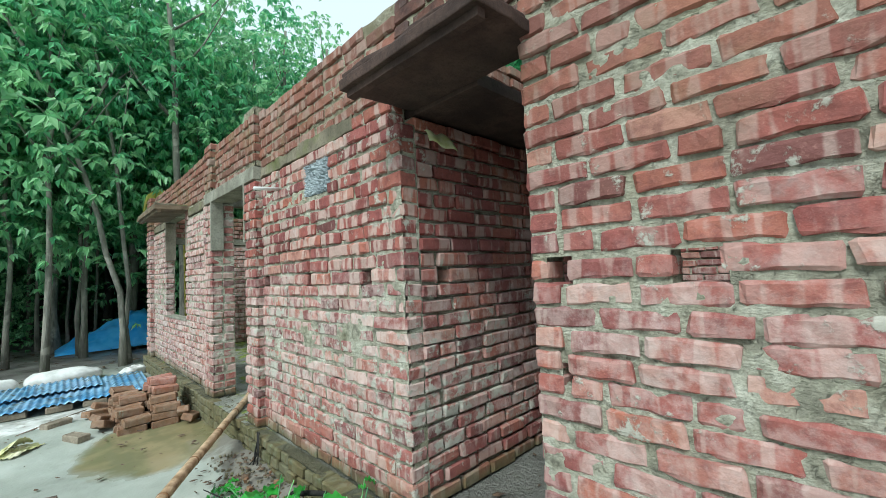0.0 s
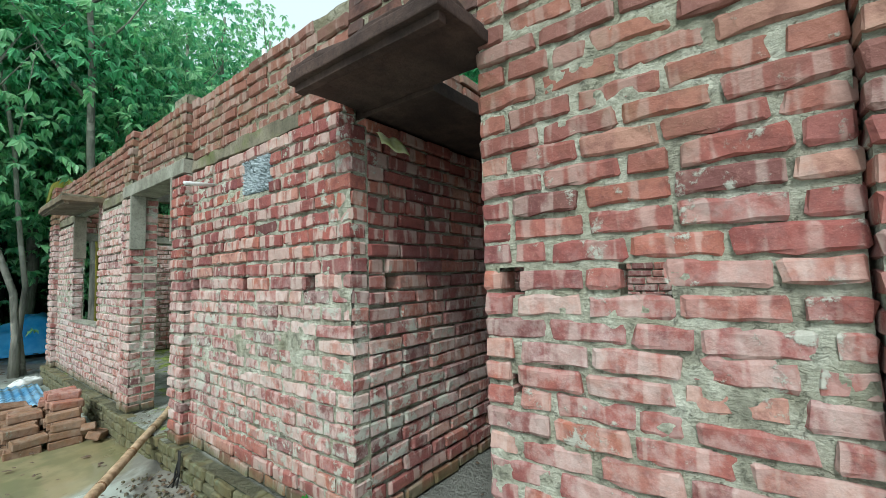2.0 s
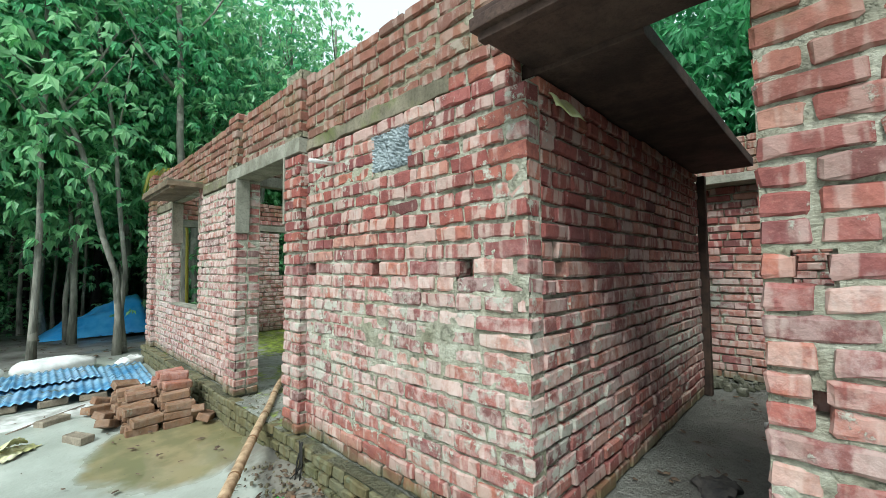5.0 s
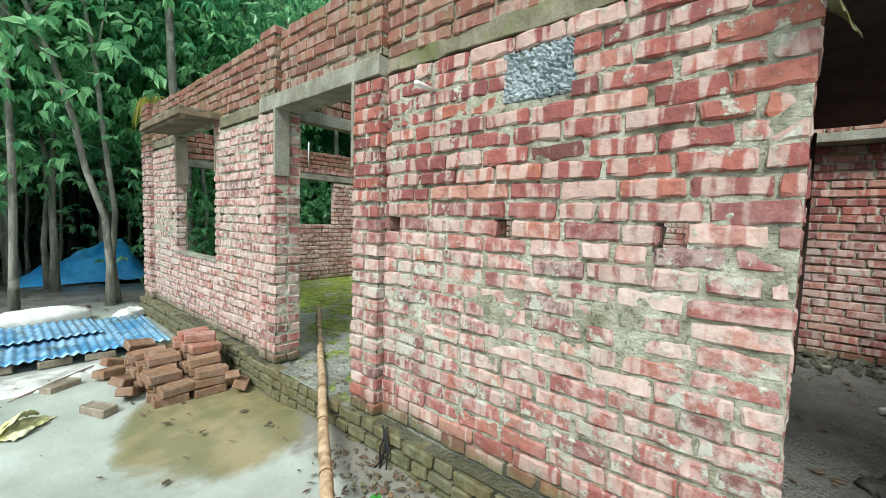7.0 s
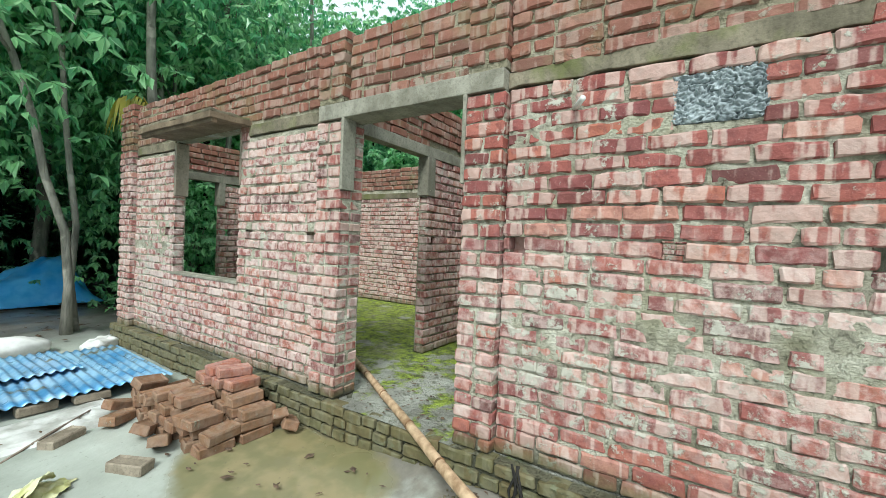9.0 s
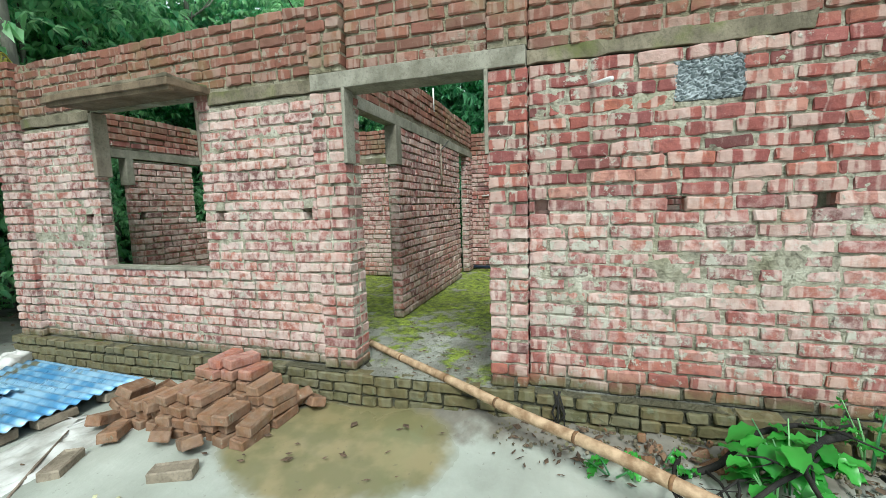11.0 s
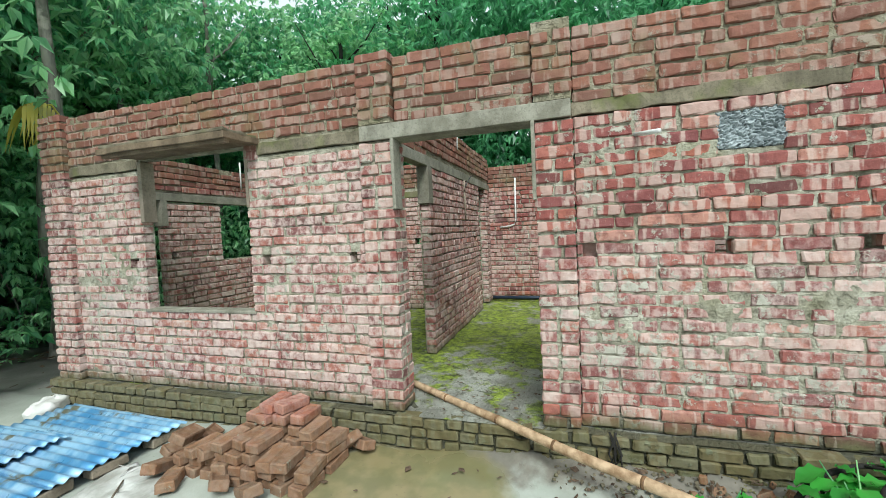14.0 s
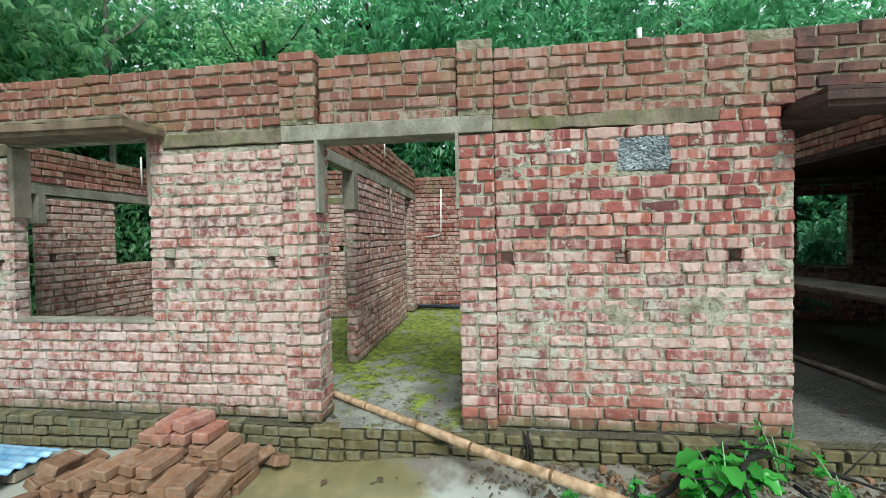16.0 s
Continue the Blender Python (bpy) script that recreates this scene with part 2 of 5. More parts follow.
def mud_material():
    """Wet silt with a shallow puddle film, brown silt under the water and paler dried crust."""
    n = Nodes("mud")
    p = n.geo.outputs["Position"]
    x, y = n.axis(0), n.axis(1)
    c = n.ramp(n.noise(p, 1.3, 6, 0.6), [(0.3, (0.25, 0.27, 0.23)), (0.55, (0.37, 0.40, 0.35)), (0.75, (0.47, 0.505, 0.45))])
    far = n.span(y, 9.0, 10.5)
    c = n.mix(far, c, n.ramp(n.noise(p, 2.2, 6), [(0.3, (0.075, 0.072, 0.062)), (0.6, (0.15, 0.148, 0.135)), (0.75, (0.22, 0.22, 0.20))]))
    wood = n.span(x, 6.4, 7.2)
    c = n.mix(wood, c, (0.10, 0.09, 0.06))
    # earth and rubble beside the plinth
    edge = n.math("ADD", x, n.math("MULTIPLY", n.noise(p, 3.0, 5, 0.6), 0.7))
    foot = n.math("MULTIPLY", n.span(edge, 1.22, 1.42), n.span(y, 5.6, 4.9))
    c = n.mix(n.math("MULTIPLY", foot, 0.85), c, n.mix(n.noise(p, 18, 5), (0.075, 0.062, 0.045), (0.24, 0.215, 0.175)))
    # puddle of olive water
    d = n.math("ADD", n.math("POWER", n.math("DIVIDE", n.math("SUBTRACT", x, 0.74), 0.57), 2.0), n.math("POWER", n.math("DIVIDE", n.math("SUBTRACT", y, 4.80), 0.74), 2.0))
    d = n.math("ADD", d, n.math("MULTIPLY", n.noise(p, 2.6, 4), 1.2))
    pud = n.span(d, 1.86, 1.34)
    silt = n.mix(n.span(n.noise(p, 3.4, 5), 0.4, 0.62), (0.165, 0.155, 0.068), (0.25, 0.21, 0.10))
    c = n.mix(n.math("MULTIPLY", pud, 0.9), c, silt)
    c = n.mix(n.span(n.noise(p, 26, 3), 0.66, 0.72, 0.0, 0.35), c, (0.12, 0.11, 0.085))
    film = n.span(n.noise(p, 0.9, 3), 0.38, 0.62)
    rough = n.math("ADD", n.math("MULTIPLY", film, 0.28), 0.30)
    rough = n.math("ADD", rough, n.math("MULTIPLY", foot, 0.35))
    rough = n.math("MAXIMUM", n.math("SUBTRACT", rough, n.math("MULTIPLY", pud, 0.6)), 0.06)
    h = n.math("MULTIPLY", n.math("ADD", n.noise(p, 30, 5), n.noise(p, 5, 4)), n.math("SUBTRACT", 1.0, pud))
    return n.done(c, rough, h, 0.25, 0.012, spec=0.4)


def floor_material():
    """Damp earth and cement floor with green algae."""
    n = Nodes("mossy_floor")
    p = n.geo.outputs["Position"]
    x, y = n.axis(0), n.axis(1)
    c = n.mix(n.span(n.noise(p, 3, 6, 0.6), 0.35, 0.7), (0.22, 0.22, 0.185), (0.42, 0.43, 0.37))
    c = n.mix(n.span(n.noise(p, 17, 4), 0.55, 0.68, 0.0, 0.6), c, (0.09, 0.10, 0.05))
    m = n.math("ADD", n.math("MULTIPLY", n.noise(p, 5.5, 6, 0.65), 0.8), n.math("MULTIPLY", n.noise(p, 1.4, 3), 0.45))
    m = n.math("ADD", m, n.span(x, 1.6, 3.2, -0.12, 0.06))
    green = n.math("MULTIPLY", n.span(m, 0.54, 0.64), n.span(y, 3.2, 3.8))
    c = n.mix(n.math("MULTIPLY", green, 0.9), c, n.mix(n.span(n.noise(p, 14, 6, 0.7), 0.35, 0.65), (0.06, 0.09, 0.015), (0.34, 0.44, 0.035)))
    # floor turns darker grey towards the side entry
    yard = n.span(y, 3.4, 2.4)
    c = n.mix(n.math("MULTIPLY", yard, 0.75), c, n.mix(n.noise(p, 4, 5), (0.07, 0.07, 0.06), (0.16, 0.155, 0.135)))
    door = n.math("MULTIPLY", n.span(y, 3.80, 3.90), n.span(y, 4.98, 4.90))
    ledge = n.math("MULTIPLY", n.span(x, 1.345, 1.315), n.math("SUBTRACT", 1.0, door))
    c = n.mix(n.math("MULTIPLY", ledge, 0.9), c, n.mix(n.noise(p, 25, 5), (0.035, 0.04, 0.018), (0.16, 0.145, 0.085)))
    return n.done(c, n.span(n.noise(p, 2.2, 3), 0.35, 0.65, 0.35, 0.85), n.math("ADD", n.noise(p, 40, 5), n.math("MULTIPLY", n.noise(p, 11, 6, 0.7), 2.0)), 1.0, 0.03)


def leaf_material(name, dark, light, through=0.35):
    n = Nodes(name)
    p = n.geo.outputs["Position"]
    r = n.rand()
    o = n.t.nodes.new("ShaderNodeObjectInfo")
    c = n.mix(n.math("POWER", r, 1.5), dark, light)
    c = n.mix(n.math("MULTIPLY", o.outputs["Random"], 0.35), c, dark)
    c = n.mix(n.span(n.noise(p, 0.9, 4), 0.50, 0.66, 0.0, 0.5), c, light)
    n.put(n.bsdf.inputs["Base Color"], c)
    n.bsdf.inputs["Roughness"].default_value = 0.32
    n.bsdf.inputs["Specular IOR Level"].default_value = 0.5
    tr = n.t.nodes.new("ShaderNodeBsdfTranslucent")
    n.put(tr.inputs[0], n.mix(0.5, c, tuple(min(1, v * 1.6) for v in light)))
    mx = n.t.nodes.new("ShaderNodeMixShader")
    mx.inputs[0].default_value = through
    n.t.links.new(n.bsdf.outputs[0], mx.inputs[1])
    n.t.links.new(tr.outputs[0], mx.inputs[2])
    n.t.links.new(mx.outputs[0], n.t.nodes["Material Output"].inputs[0])
    return n.mat


def bark_material(name, lo, hi):
    n = Nodes(name)
    p = n.geo.outputs["Position"]
    c = n.mix(n.span(n.noise(n.mapped(p, (5, 5, 1.2)), 2.0, 5), 0.3, 0.7), lo, hi)
    c = n.mix(n.span(n.noise(p, 3.5, 4), 0.56, 0.66, 0.0, 0.6), c, tuple(min(1, v * 1.5) for v in hi))
    return n.done(c, 0.9, n.noise(n.mapped(p, (9, 9, 1.5)), 4.0, 5), 0.8, 0.02)


def plain_material(name, a, b, scale=8.0, rough=0.6, bump=0.3, metal=0.0, spec=None):
    n = Nodes(name)
    p = n.geo.outputs["Position"]
    c = n.mix(n.span(n.noise(p, scale, 5), 0.3, 0.7), a, b)
    return n.done(c, rough, n.noise(p, scale * 6, 4), bump, 0.006, metal, spec)


M_MUD = mud_material()
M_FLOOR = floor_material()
M_LEAF = leaf_material("leaf_deep", (0.016, 0.10, 0.055), (0.26, 0.64, 0.32), 0.5)
M_LEAF_LIGHT = leaf_material("leaf_bright", (0.045, 0.24, 0.10), (0.44, 0.80, 0.38), 0.5)
M_FROND = leaf_material("frond_yellow", (0.30, 0.26, 0.04), (0.52, 0.46, 0.10), 0.4)
M_LEAF_WEED = leaf_material("leaf_weed", (0.035, 0.22, 0.03), (0.085, 0.42, 0.06), 0.35)
# darker copy of the leaf; the wood's shade is put into its colour
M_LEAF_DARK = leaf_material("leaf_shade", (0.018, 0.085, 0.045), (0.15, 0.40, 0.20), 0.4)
M_BARK = bark_material("bark_grey", (0.10, 0.10, 0.08), (0.27, 0.26, 0.215))
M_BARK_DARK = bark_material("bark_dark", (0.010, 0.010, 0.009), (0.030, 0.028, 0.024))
M_BAMBOO = plain_material("bamboo_pale", (0.24, 0.15, 0.08), (0.56, 0.41, 0.26), 13, 0.6, 0.6)
M_BAMBOO_DARK = plain_material("bamboo_node", (0.10, 0.06, 0.03), (0.24, 0.13, 0.06), 20, 0.7, 0.4)
M_TARP = plain_material("blue_tarpaulin", (0.04, 0.32, 0.80), (0.14, 0.52, 0.95), 3, 0.35, 0.2)
M_SACK = plain_material("white_sack", (0.52, 0.53, 0.50), (0.72, 0.73, 0.70), 6, 0.7, 0.3)
M_CLOTH = plain_material("silted_white_plastic", (0.30, 0.30, 0.265), (0.62, 0.63, 0.60), 5, 0.55, 0.4)
M_YELLOW = plain_material("yellow_plastic", (0.42, 0.42, 0.16), (0.70, 0.70, 0.50), 9, 0.45, 0.3)
M_PIPE = plain_material("white_pvc", (0.52, 0.52, 0.49), (0.70, 0.70, 0.67), 12, 0.35, 0.05)
M_PIPE_BLUE = plain_material("dark_pvc", (0.015, 0.025, 0.045), (0.03, 0.045, 0.075), 12, 0.4, 0.05)
M_WOOD_OLD = plain_material("weathered_wood", (0.16, 0.125, 0.095), (0.33, 0.28, 0.22), 14, 0.85, 0.6)
M_DEAD_LEAF = plain_material("dead_leaf", (0.05, 0.035, 0.025), (0.14, 0.095, 0.06), 30, 0.8, 0.4)
M_RAG = plain_material("dark_rag", (0.03, 0.03, 0.03), (0.09, 0.08, 0.07), 18, 0.9, 0.6)
M_WOOD_DARK = plain_material("dark_timber", (0.022, 0.014, 0.010), (0.06, 0.036, 0.024), 12, 0.7, 0.5)

# ---------- mesh tools ----------
rng = random.Random(7)


def mesh_object(name, verts, faces, mat, parent=None, label="", smooth=False):
    me = bpy.data.meshes.new(name)
    me.from_pydata([tuple(v) for v in verts], [], [tuple(f) for f in faces])
    me.materials.append(mat)
    if smooth:
        me.polygons.foreach_set("use_smooth", [True] * len(me.polygons))
    me.update()
    ob = new(name, me)
    if parent is not None:
        ob.parent = parent
    if label:
        ob["label"] = label
    return ob


def part(name, bm, mat, parent=None, label="", smooth=False):
    """Links a bmesh as one mesh object under a thing or a part."""
    me = bpy.data.meshes.new(name)
    bm.to_mesh(me)
    bm.free()
    me.materials.append(mat)
    if smooth:
        me.polygons.foreach_set("use_smooth", [True] * len(me.polygons))
    ob = new(name, me)
    if parent is not None:
        ob.parent = parent
    if label:
        ob["label"] = label
    return ob


def share(name, me, parent, m):
    ob = new(name, me)
    ob.parent = parent
    ob.matrix_local = m
    return ob


def box_bm(x0, x1, y0, y1, z0, z1, bevel=0.0, cuts=0, rough=0.0, seed=0.0, segments=2):
    bm = bmesh.new()
    bmesh.ops.create_cube(bm, size=1)
    for v in bm.verts:
        v.co = Vector(((x0 + x1) / 2 + v.co.x * (x1 - x0), (y0 + y1) / 2 + v.co.y * (y1 - y0), (z0 + z1) / 2 + v.co.z * (z1 - z0)))
    if bevel:
        bmesh.ops.bevel(bm, geom=bm.edges[:], offset=bevel, segments=segments, affect="EDGES", profile=0.6)
    if cuts:
        long_edges = [e for e in bm.edges if e.calc_length() > 0.12]
        bmesh.ops.subdivide_edges(bm, edges=long_edges, cuts=cuts, use_grid_fill=True)
    if rough:
        for v in bm.verts:
            q = v.co * 9 + Vector((seed, seed * 2, 0))
            v.co += Vector((noise.noise(q), noise.noise(q + Vector((31, 0, 0))), noise.noise(q + Vector((0, 57, 0))))) * rough
    return bm


def tube_bm(points, radii, sides=8, bm=None, cap=True):
    """A tapered tube along points."""
    bm = bm or bmesh.new()
    pts = [Vector(p) for p in points]
    rings = []
    for i, p in enumerate(pts):
        d = (pts[min(i + 1, len(pts) - 1)] - pts[max(i - 1, 0)]).normalized()
        a = d.orthogonal().normalized() if abs(d.z) > 0.9 else d.cross(Vector((0, 0, 1))).normalized()
        b = d.cross(a).normalized()
        rings.append([bm.verts.new(p + (a * math.cos(2 * math.pi * k / sides) + b * math.sin(2 * math.pi * k / sides)) * radii[i]) for k in range(sides)])
    for r0, r1 in zip(rings, rings[1:]):
        for k in range(sides):
            bm.faces.new((r0[k], r0[(k + 1) % sides], r1[(k + 1) % sides], r1[k]))
    if cap:
        bm.faces.new(rings[0][::-1])
        bm.faces.new(rings[-1])
    return bm


# ---------- bricks ----------
L0, D0, H0, COURSE = 0.24, 0.112, 0.073, 0.0848


def brick_shape(length, depth, height, seed, chip=0.0062, cuts=0):
    """A brick with worn arrises and a slightly uneven face, about 44 triangles."""
    r = random.Random(seed)
    bm = bmesh.new()
    bmesh.ops.create_cube(bm, size=1)
    for v in bm.verts:
        v.co = Vector((v.co.x * length, v.co.y * depth, v.co.z * height))
    bmesh.ops.bevel(bm, geom=bm.edges[:], offset=0.0085, segments=1, affect="EDGES")
    for fc in bm.faces:
        fc.material_index = 0 if max(abs(fc.normal.x), abs(fc.normal.y), abs(fc.normal.z)) > 0.95 else 1
    if cuts:
        bmesh.ops.subdivide_edges(bm, edges=[e for e in bm.edges if abs(e.verts[0].co.x - e.verts[1].co.x) > length * 0.5], cuts=cuts, use_grid_fill=True)
    for v in bm.verts:
        v.co += Vector((r.uniform(-1, 1) * chip, r.uniform(-1, 1) * chip * 0.6, r.uniform(-1, 1) * chip * 0.9))
    if r.random() < 0.3:
        c = max(bm.verts, key=lambda v: v.co.x * r.choice((-1, 1)) + v.co.z * r.choice((-1, 1)) - v.co.y)
        c.co *= 0.93
    return bm


def shape_set(length, count, seed, cuts=0):
    out = []
    for k in range(count):
        bm = brick_shape(length, D0, H0, seed + k, 0.0062, cuts)
        me = bpy.data.meshes.new("brick")
        bm.to_mesh(me)
        bm.free()
        out.append(me)
    return out


STRETCHERS = shape_set(0.24, 10, 100)
HEADERS = shape_set(0.115, 8, 300)
ROUGH_STRETCHERS = shape_set(0.24, 14, 500, 3)
ROUGH_HEADERS = shape_set(0.115, 8, 600, 1)
_dressed = {}


def dressed(me, mat):
    """The same shape in another material."""
    key = (me.name, mat.name)
    if key not in _dressed:
        c = me.copy()
        c.materials.clear()
        c.materials.append(mat)
        c.materials.append(RIMS[mat.name])
        _dressed[key] = c
    return _dressed[key]


_arrays = {}


def mesh_arrays(me):
    if me.name not in _arrays:
        v = np.empty(len(me.vertices) * 3)
        me.vertices.foreach_get("co", v)
        _arrays[me.name] = (v.reshape(-1, 3), [tuple(p.vertices) for p in me.polygons], [p.material_index for p in me.polygons])
    return _arrays[me.name]


def lay_course(spans, header_rate, r, shift, gap):
    """Lengths of bricks that fill the free spans of one course: (middle, length)."""
    out = []
    for a, b in spans:
        u = a
        first = True
        while b - u > 0.03:
            if first and shift:
                want = 0.115
            else:
                want = r.choice((0.115, 0.115, 0.16)) if r.random() < header_rate else 0.24 + r.uniform(-0.016, 0.010)
            first = False
            if b - u - want < 0.075:
                want = b - u
                if want > 0.29:
                    want = want / 2 - 0.005
            out.append((u + want / 2, want))
            u += want + r.uniform(*gap)
    return out


def brick_wall(name, A, B, z0, z1, thick, mat, openings=(), label="", parts=300, near=None, header_rate=0.12, depth=D0, sheet=0.03,
               wobble=0.006, seed=1, top_step=None, smear=1.0, mortar=None, double=False, blind=(), ragged=False, gap=(0.008, 0.024), bed=(0.009, 0.020), recess=0.018, flood=None):
    """A wall seen from its face; A and B are plan points, A at the left as one looks at the face. openings: (along0, along1, low, high) on the wall's
    axis in world metres. The core is the wall, the mortar a rough sheet, bricks are pieces; those past the nearest are joined."""
    r = random.Random(seed)
    mortar = mortar or M_MORTAR
    if mat in (M_BRICK_IN, M_BRICK_DAMP):
        recess = 0.026
    A, B = Vector((*A, 0)), Vector((*B, 0))
    length = (B - A).length
    du = (B - A).normalized()
    into = Vector((0, 0, 1)).cross(du)
    W = Matrix(((du.x, into.x, 0, A.x), (du.y, into.y, 0, A.y), (0, 0, 1, 0), (0, 0, 0, 1)))
    k = 0 if abs(du.x) > 0.5 else 1
    ops = []
    for c0, c1, lo, hi in openings:
        a, b = sorted(((c0 - A[k]) * du[k], (c1 - A[k]) * du[k]))
        ops.append((a, b, lo, hi))
    # core
    g = 0.011
    us = sorted({0.006, length - 0.006, *[min(max(q, 0.006), length - 0.006) for o in ops for q in (o[0] - g, o[1] + g)]})
    zs = sorted({z0, z1 - 0.012, *[min(max(q, z0), z1 - 0.012) for o in ops for q in (o[2] - g, o[3] + g)]})

    def solid(i, j):
        if not (0 <= i < len(us) - 1 and 0 <= j < len(zs) - 1):
            return False
        u, z = (us[i] + us[i + 1]) / 2, (zs[j] + zs[j + 1]) / 2
        return not any(o[0] - g < u < o[1] + g and o[2] - g < z < o[3] + g for o in ops)

    verts, faces = [], []

    def quad(*pts):
        n0 = len(verts)
        verts.extend(pts)
        faces.append((n0, n0 + 1, n0 + 2, n0 + 3))

    f, b = 0.030, thick
    for i in range(len(us) - 1):
        for j in range(len(zs) - 1):
            if not solid(i, j):
                continue
            u0, u1, a0, a1 = us[i], us[i + 1], zs[j], zs[j + 1]
            quad((u0, f, a0), (u1, f, a0), (u1, f, a1), (u0, f, a1))
            quad((u1, b, a0), (u0, b, a0), (u0, b, a1), (u1, b, a1))
            if not solid(i - 1, j):
                quad((u0, b, a0), (u0, f, a0), (u0, f, a1), (u0, b, a1))
            if not solid(i + 1, j):
                quad((u1, f, a0), (u1, b, a0), (u1, b, a1), (u1, f, a1))
            if not solid(i, j - 1):
                quad((u0, b, a0), (u1, b, a0), (u1, f, a0), (u0, f, a0))
            if not solid(i, j + 1):
                quad((u0, f, a1), (u1, f, a1), (u1, b, a1), (u0, b, a1))
    wall = mesh_object(name, verts, faces, mortar)
    wall.matrix_world = W
    tagged(wall, label, "wall", kind="structure")
    for c0, c1, lo, hi in blind:
        a, e = sorted(((c0 - A[k]) * du[k], (c1 - A[k]) * du[k]))
        part("hole_filling", box_bm(a - 0.02, e + 0.02, 0.098, 0.120, lo - 0.02, hi + 0.02, 0.006), mat, wall)
    # mortar sheet, pressed out of the joints and smeared here and there
    if sheet:
        nu, nz = int(length / sheet), int((z1 - z0) / sheet)
        sv, sf, idx = [], [], {}
        for i in range(nu + 1):
            for j in range(nz + 1):
                u, z = 0.004 + (length - 0.008) * i / nu, z0 + (z1 - 0.015 - z0) * j / nz
                q = A + du * u + Vector((0, 0, z))
                big = noise.noise(q * 2.2 + Vector((3, 7, 1)))
                fine = noise.noise(q * 13) * 0.6 + noise.noise(q * 29) * 0.4
                press = max(0.0, big * 0.45 + fine * 1.0 + 0.10 * smear)
                if flood:
                    press += flood[2] * max(0.0, 1 - abs(z - (flood[0] + flood[1]) / 2) / (flood[1] - flood[0]) * 2) ** 0.6 * (0.7 + 0.9 * noise.noise(q * 3.3))
                idx[i, j] = len(sv)
                sv.append((u, recess - 0.026 * press * smear + 0.010 * fine, z))
        for i in range(nu):
            for j in range(nz):
                u, z = length * (i + 0.5) / nu, z0 + (z1 - z0) * (j + 0.5) / nz
                m = sheet * 0.65
                if any(o[0] - m < u < o[1] + m and o[2] - m < z < o[3] + m for o in ops):
                    continue
                sf.append((idx[i, j], idx[i + 1, j], idx[i + 1, j + 1], idx[i, j + 1]))
        mesh_object("mortar", sv, sf, mortar, wall, smooth=True)
    # bricks
    pieces = []
    n_courses = round((z1 - z0) / COURSE)
    step = (z1 - z0) / n_courses
    for c in range(n_courses):
        zc = z0 + step * (c + 0.5)
        free = [(0.0, length)]
        for o in ops:
            if o[2] - 0.03 < zc < o[3] + 0.03:
                nxt = []
                for s, e in free:
                    if o[1] <= s or o[0] >= e:
                        nxt.append((s, e))
                        continue
                    if o[0] > s:
                        nxt.append((s, o[0]))
                    if o[1] < e:
                        nxt.append((o[1], e))
                free = nxt
        for um, ln in lay_course(free, header_rate if c % 3 else min(0.8, header_rate * 2), r, c % 2, gap):
            q = A + du * um
            dz = noise.noise(Vector((q.x * 0.9 + seed, q.y * 0.9, c * 0.37))) * wobble * 1.6 + r.uniform(-1, 1) * wobble * 0.35
            hd = ln < 0.17
            if c == n_courses - 1 and z1 > 2.6 and r.random() < 0.10:
                continue
            if c >= n_courses - 1:
                dz += r.uniform(-0.012, 0.006)
            me = r.choice((ROUGH_HEADERS if hd else ROUGH_STRETCHERS) if ragged else (HEADERS if hd else STRETCHERS))
            sc = Vector((ln / (0.115 if hd else 0.24), depth / D0, (step - r.uniform(*bed)) / H0))
            m = Matrix.Translation((um, depth / 2 + r.uniform(-0.008, 0.007), zc + dz)) @ Euler((r.uniform(-0.05, 0.05), r.uniform(-0.026, 0.026), r.uniform(-0.028, 0.028))).to_matrix().to_4x4() @ Matrix.Diagonal((*sc, 1))
            pieces.append((me, m, um, zc))
            if double:
                m2 = Matrix.Translation((0, depth + 0.008, 0)) @ m
                pieces.append((me, m2, um, zc))
    if near is None:
        near = (length / 2, 1.4)
    pieces.sort(key=lambda t: abs(t[2] - near[0]) + 0.35 * abs(t[3] - near[1]))
    for me, m, um, zc in pieces[:parts]:
        share("brick", dressed(me, mat), wall, m)
    rest = pieces[parts:]
    if rest:
        jv, jf, ji, n0 = [], [], [], 0
        for me, m, um, zc in rest:
            v, fs, mi = mesh_arrays(me)
            ji.extend(mi)
            mm = np.array(m)
            jv.append(v @ mm[:3, :3].T + mm[:3, 3])
            jf.extend(tuple(i + n0 for i in fc) for fc in fs)
            n0 += len(v)
        o = mesh_object("brickwork", np.concatenate(jv), jf, mat, wall)
        o.data.materials.append(RIMS[mat.name])
        o.data.polygons.foreach_set("material_index", ji)
        tagged(o, kind="stuff")
    return wall


# ---------- the plan ----------
FACE, PIL, PLINTH = 1.323, 1.265, 1.215
FLOOR, TOP, LINTEL = 0.26, 3.02, 2.385
HOLE = (0.045, 0.085)


def holes(zc, *along):
    return [(a - HOLE[0], a + HOLE[0], zc - 0.042, zc + 0.042) for a in along]


Z_HOLE = FLOOR + COURSE * 14.5

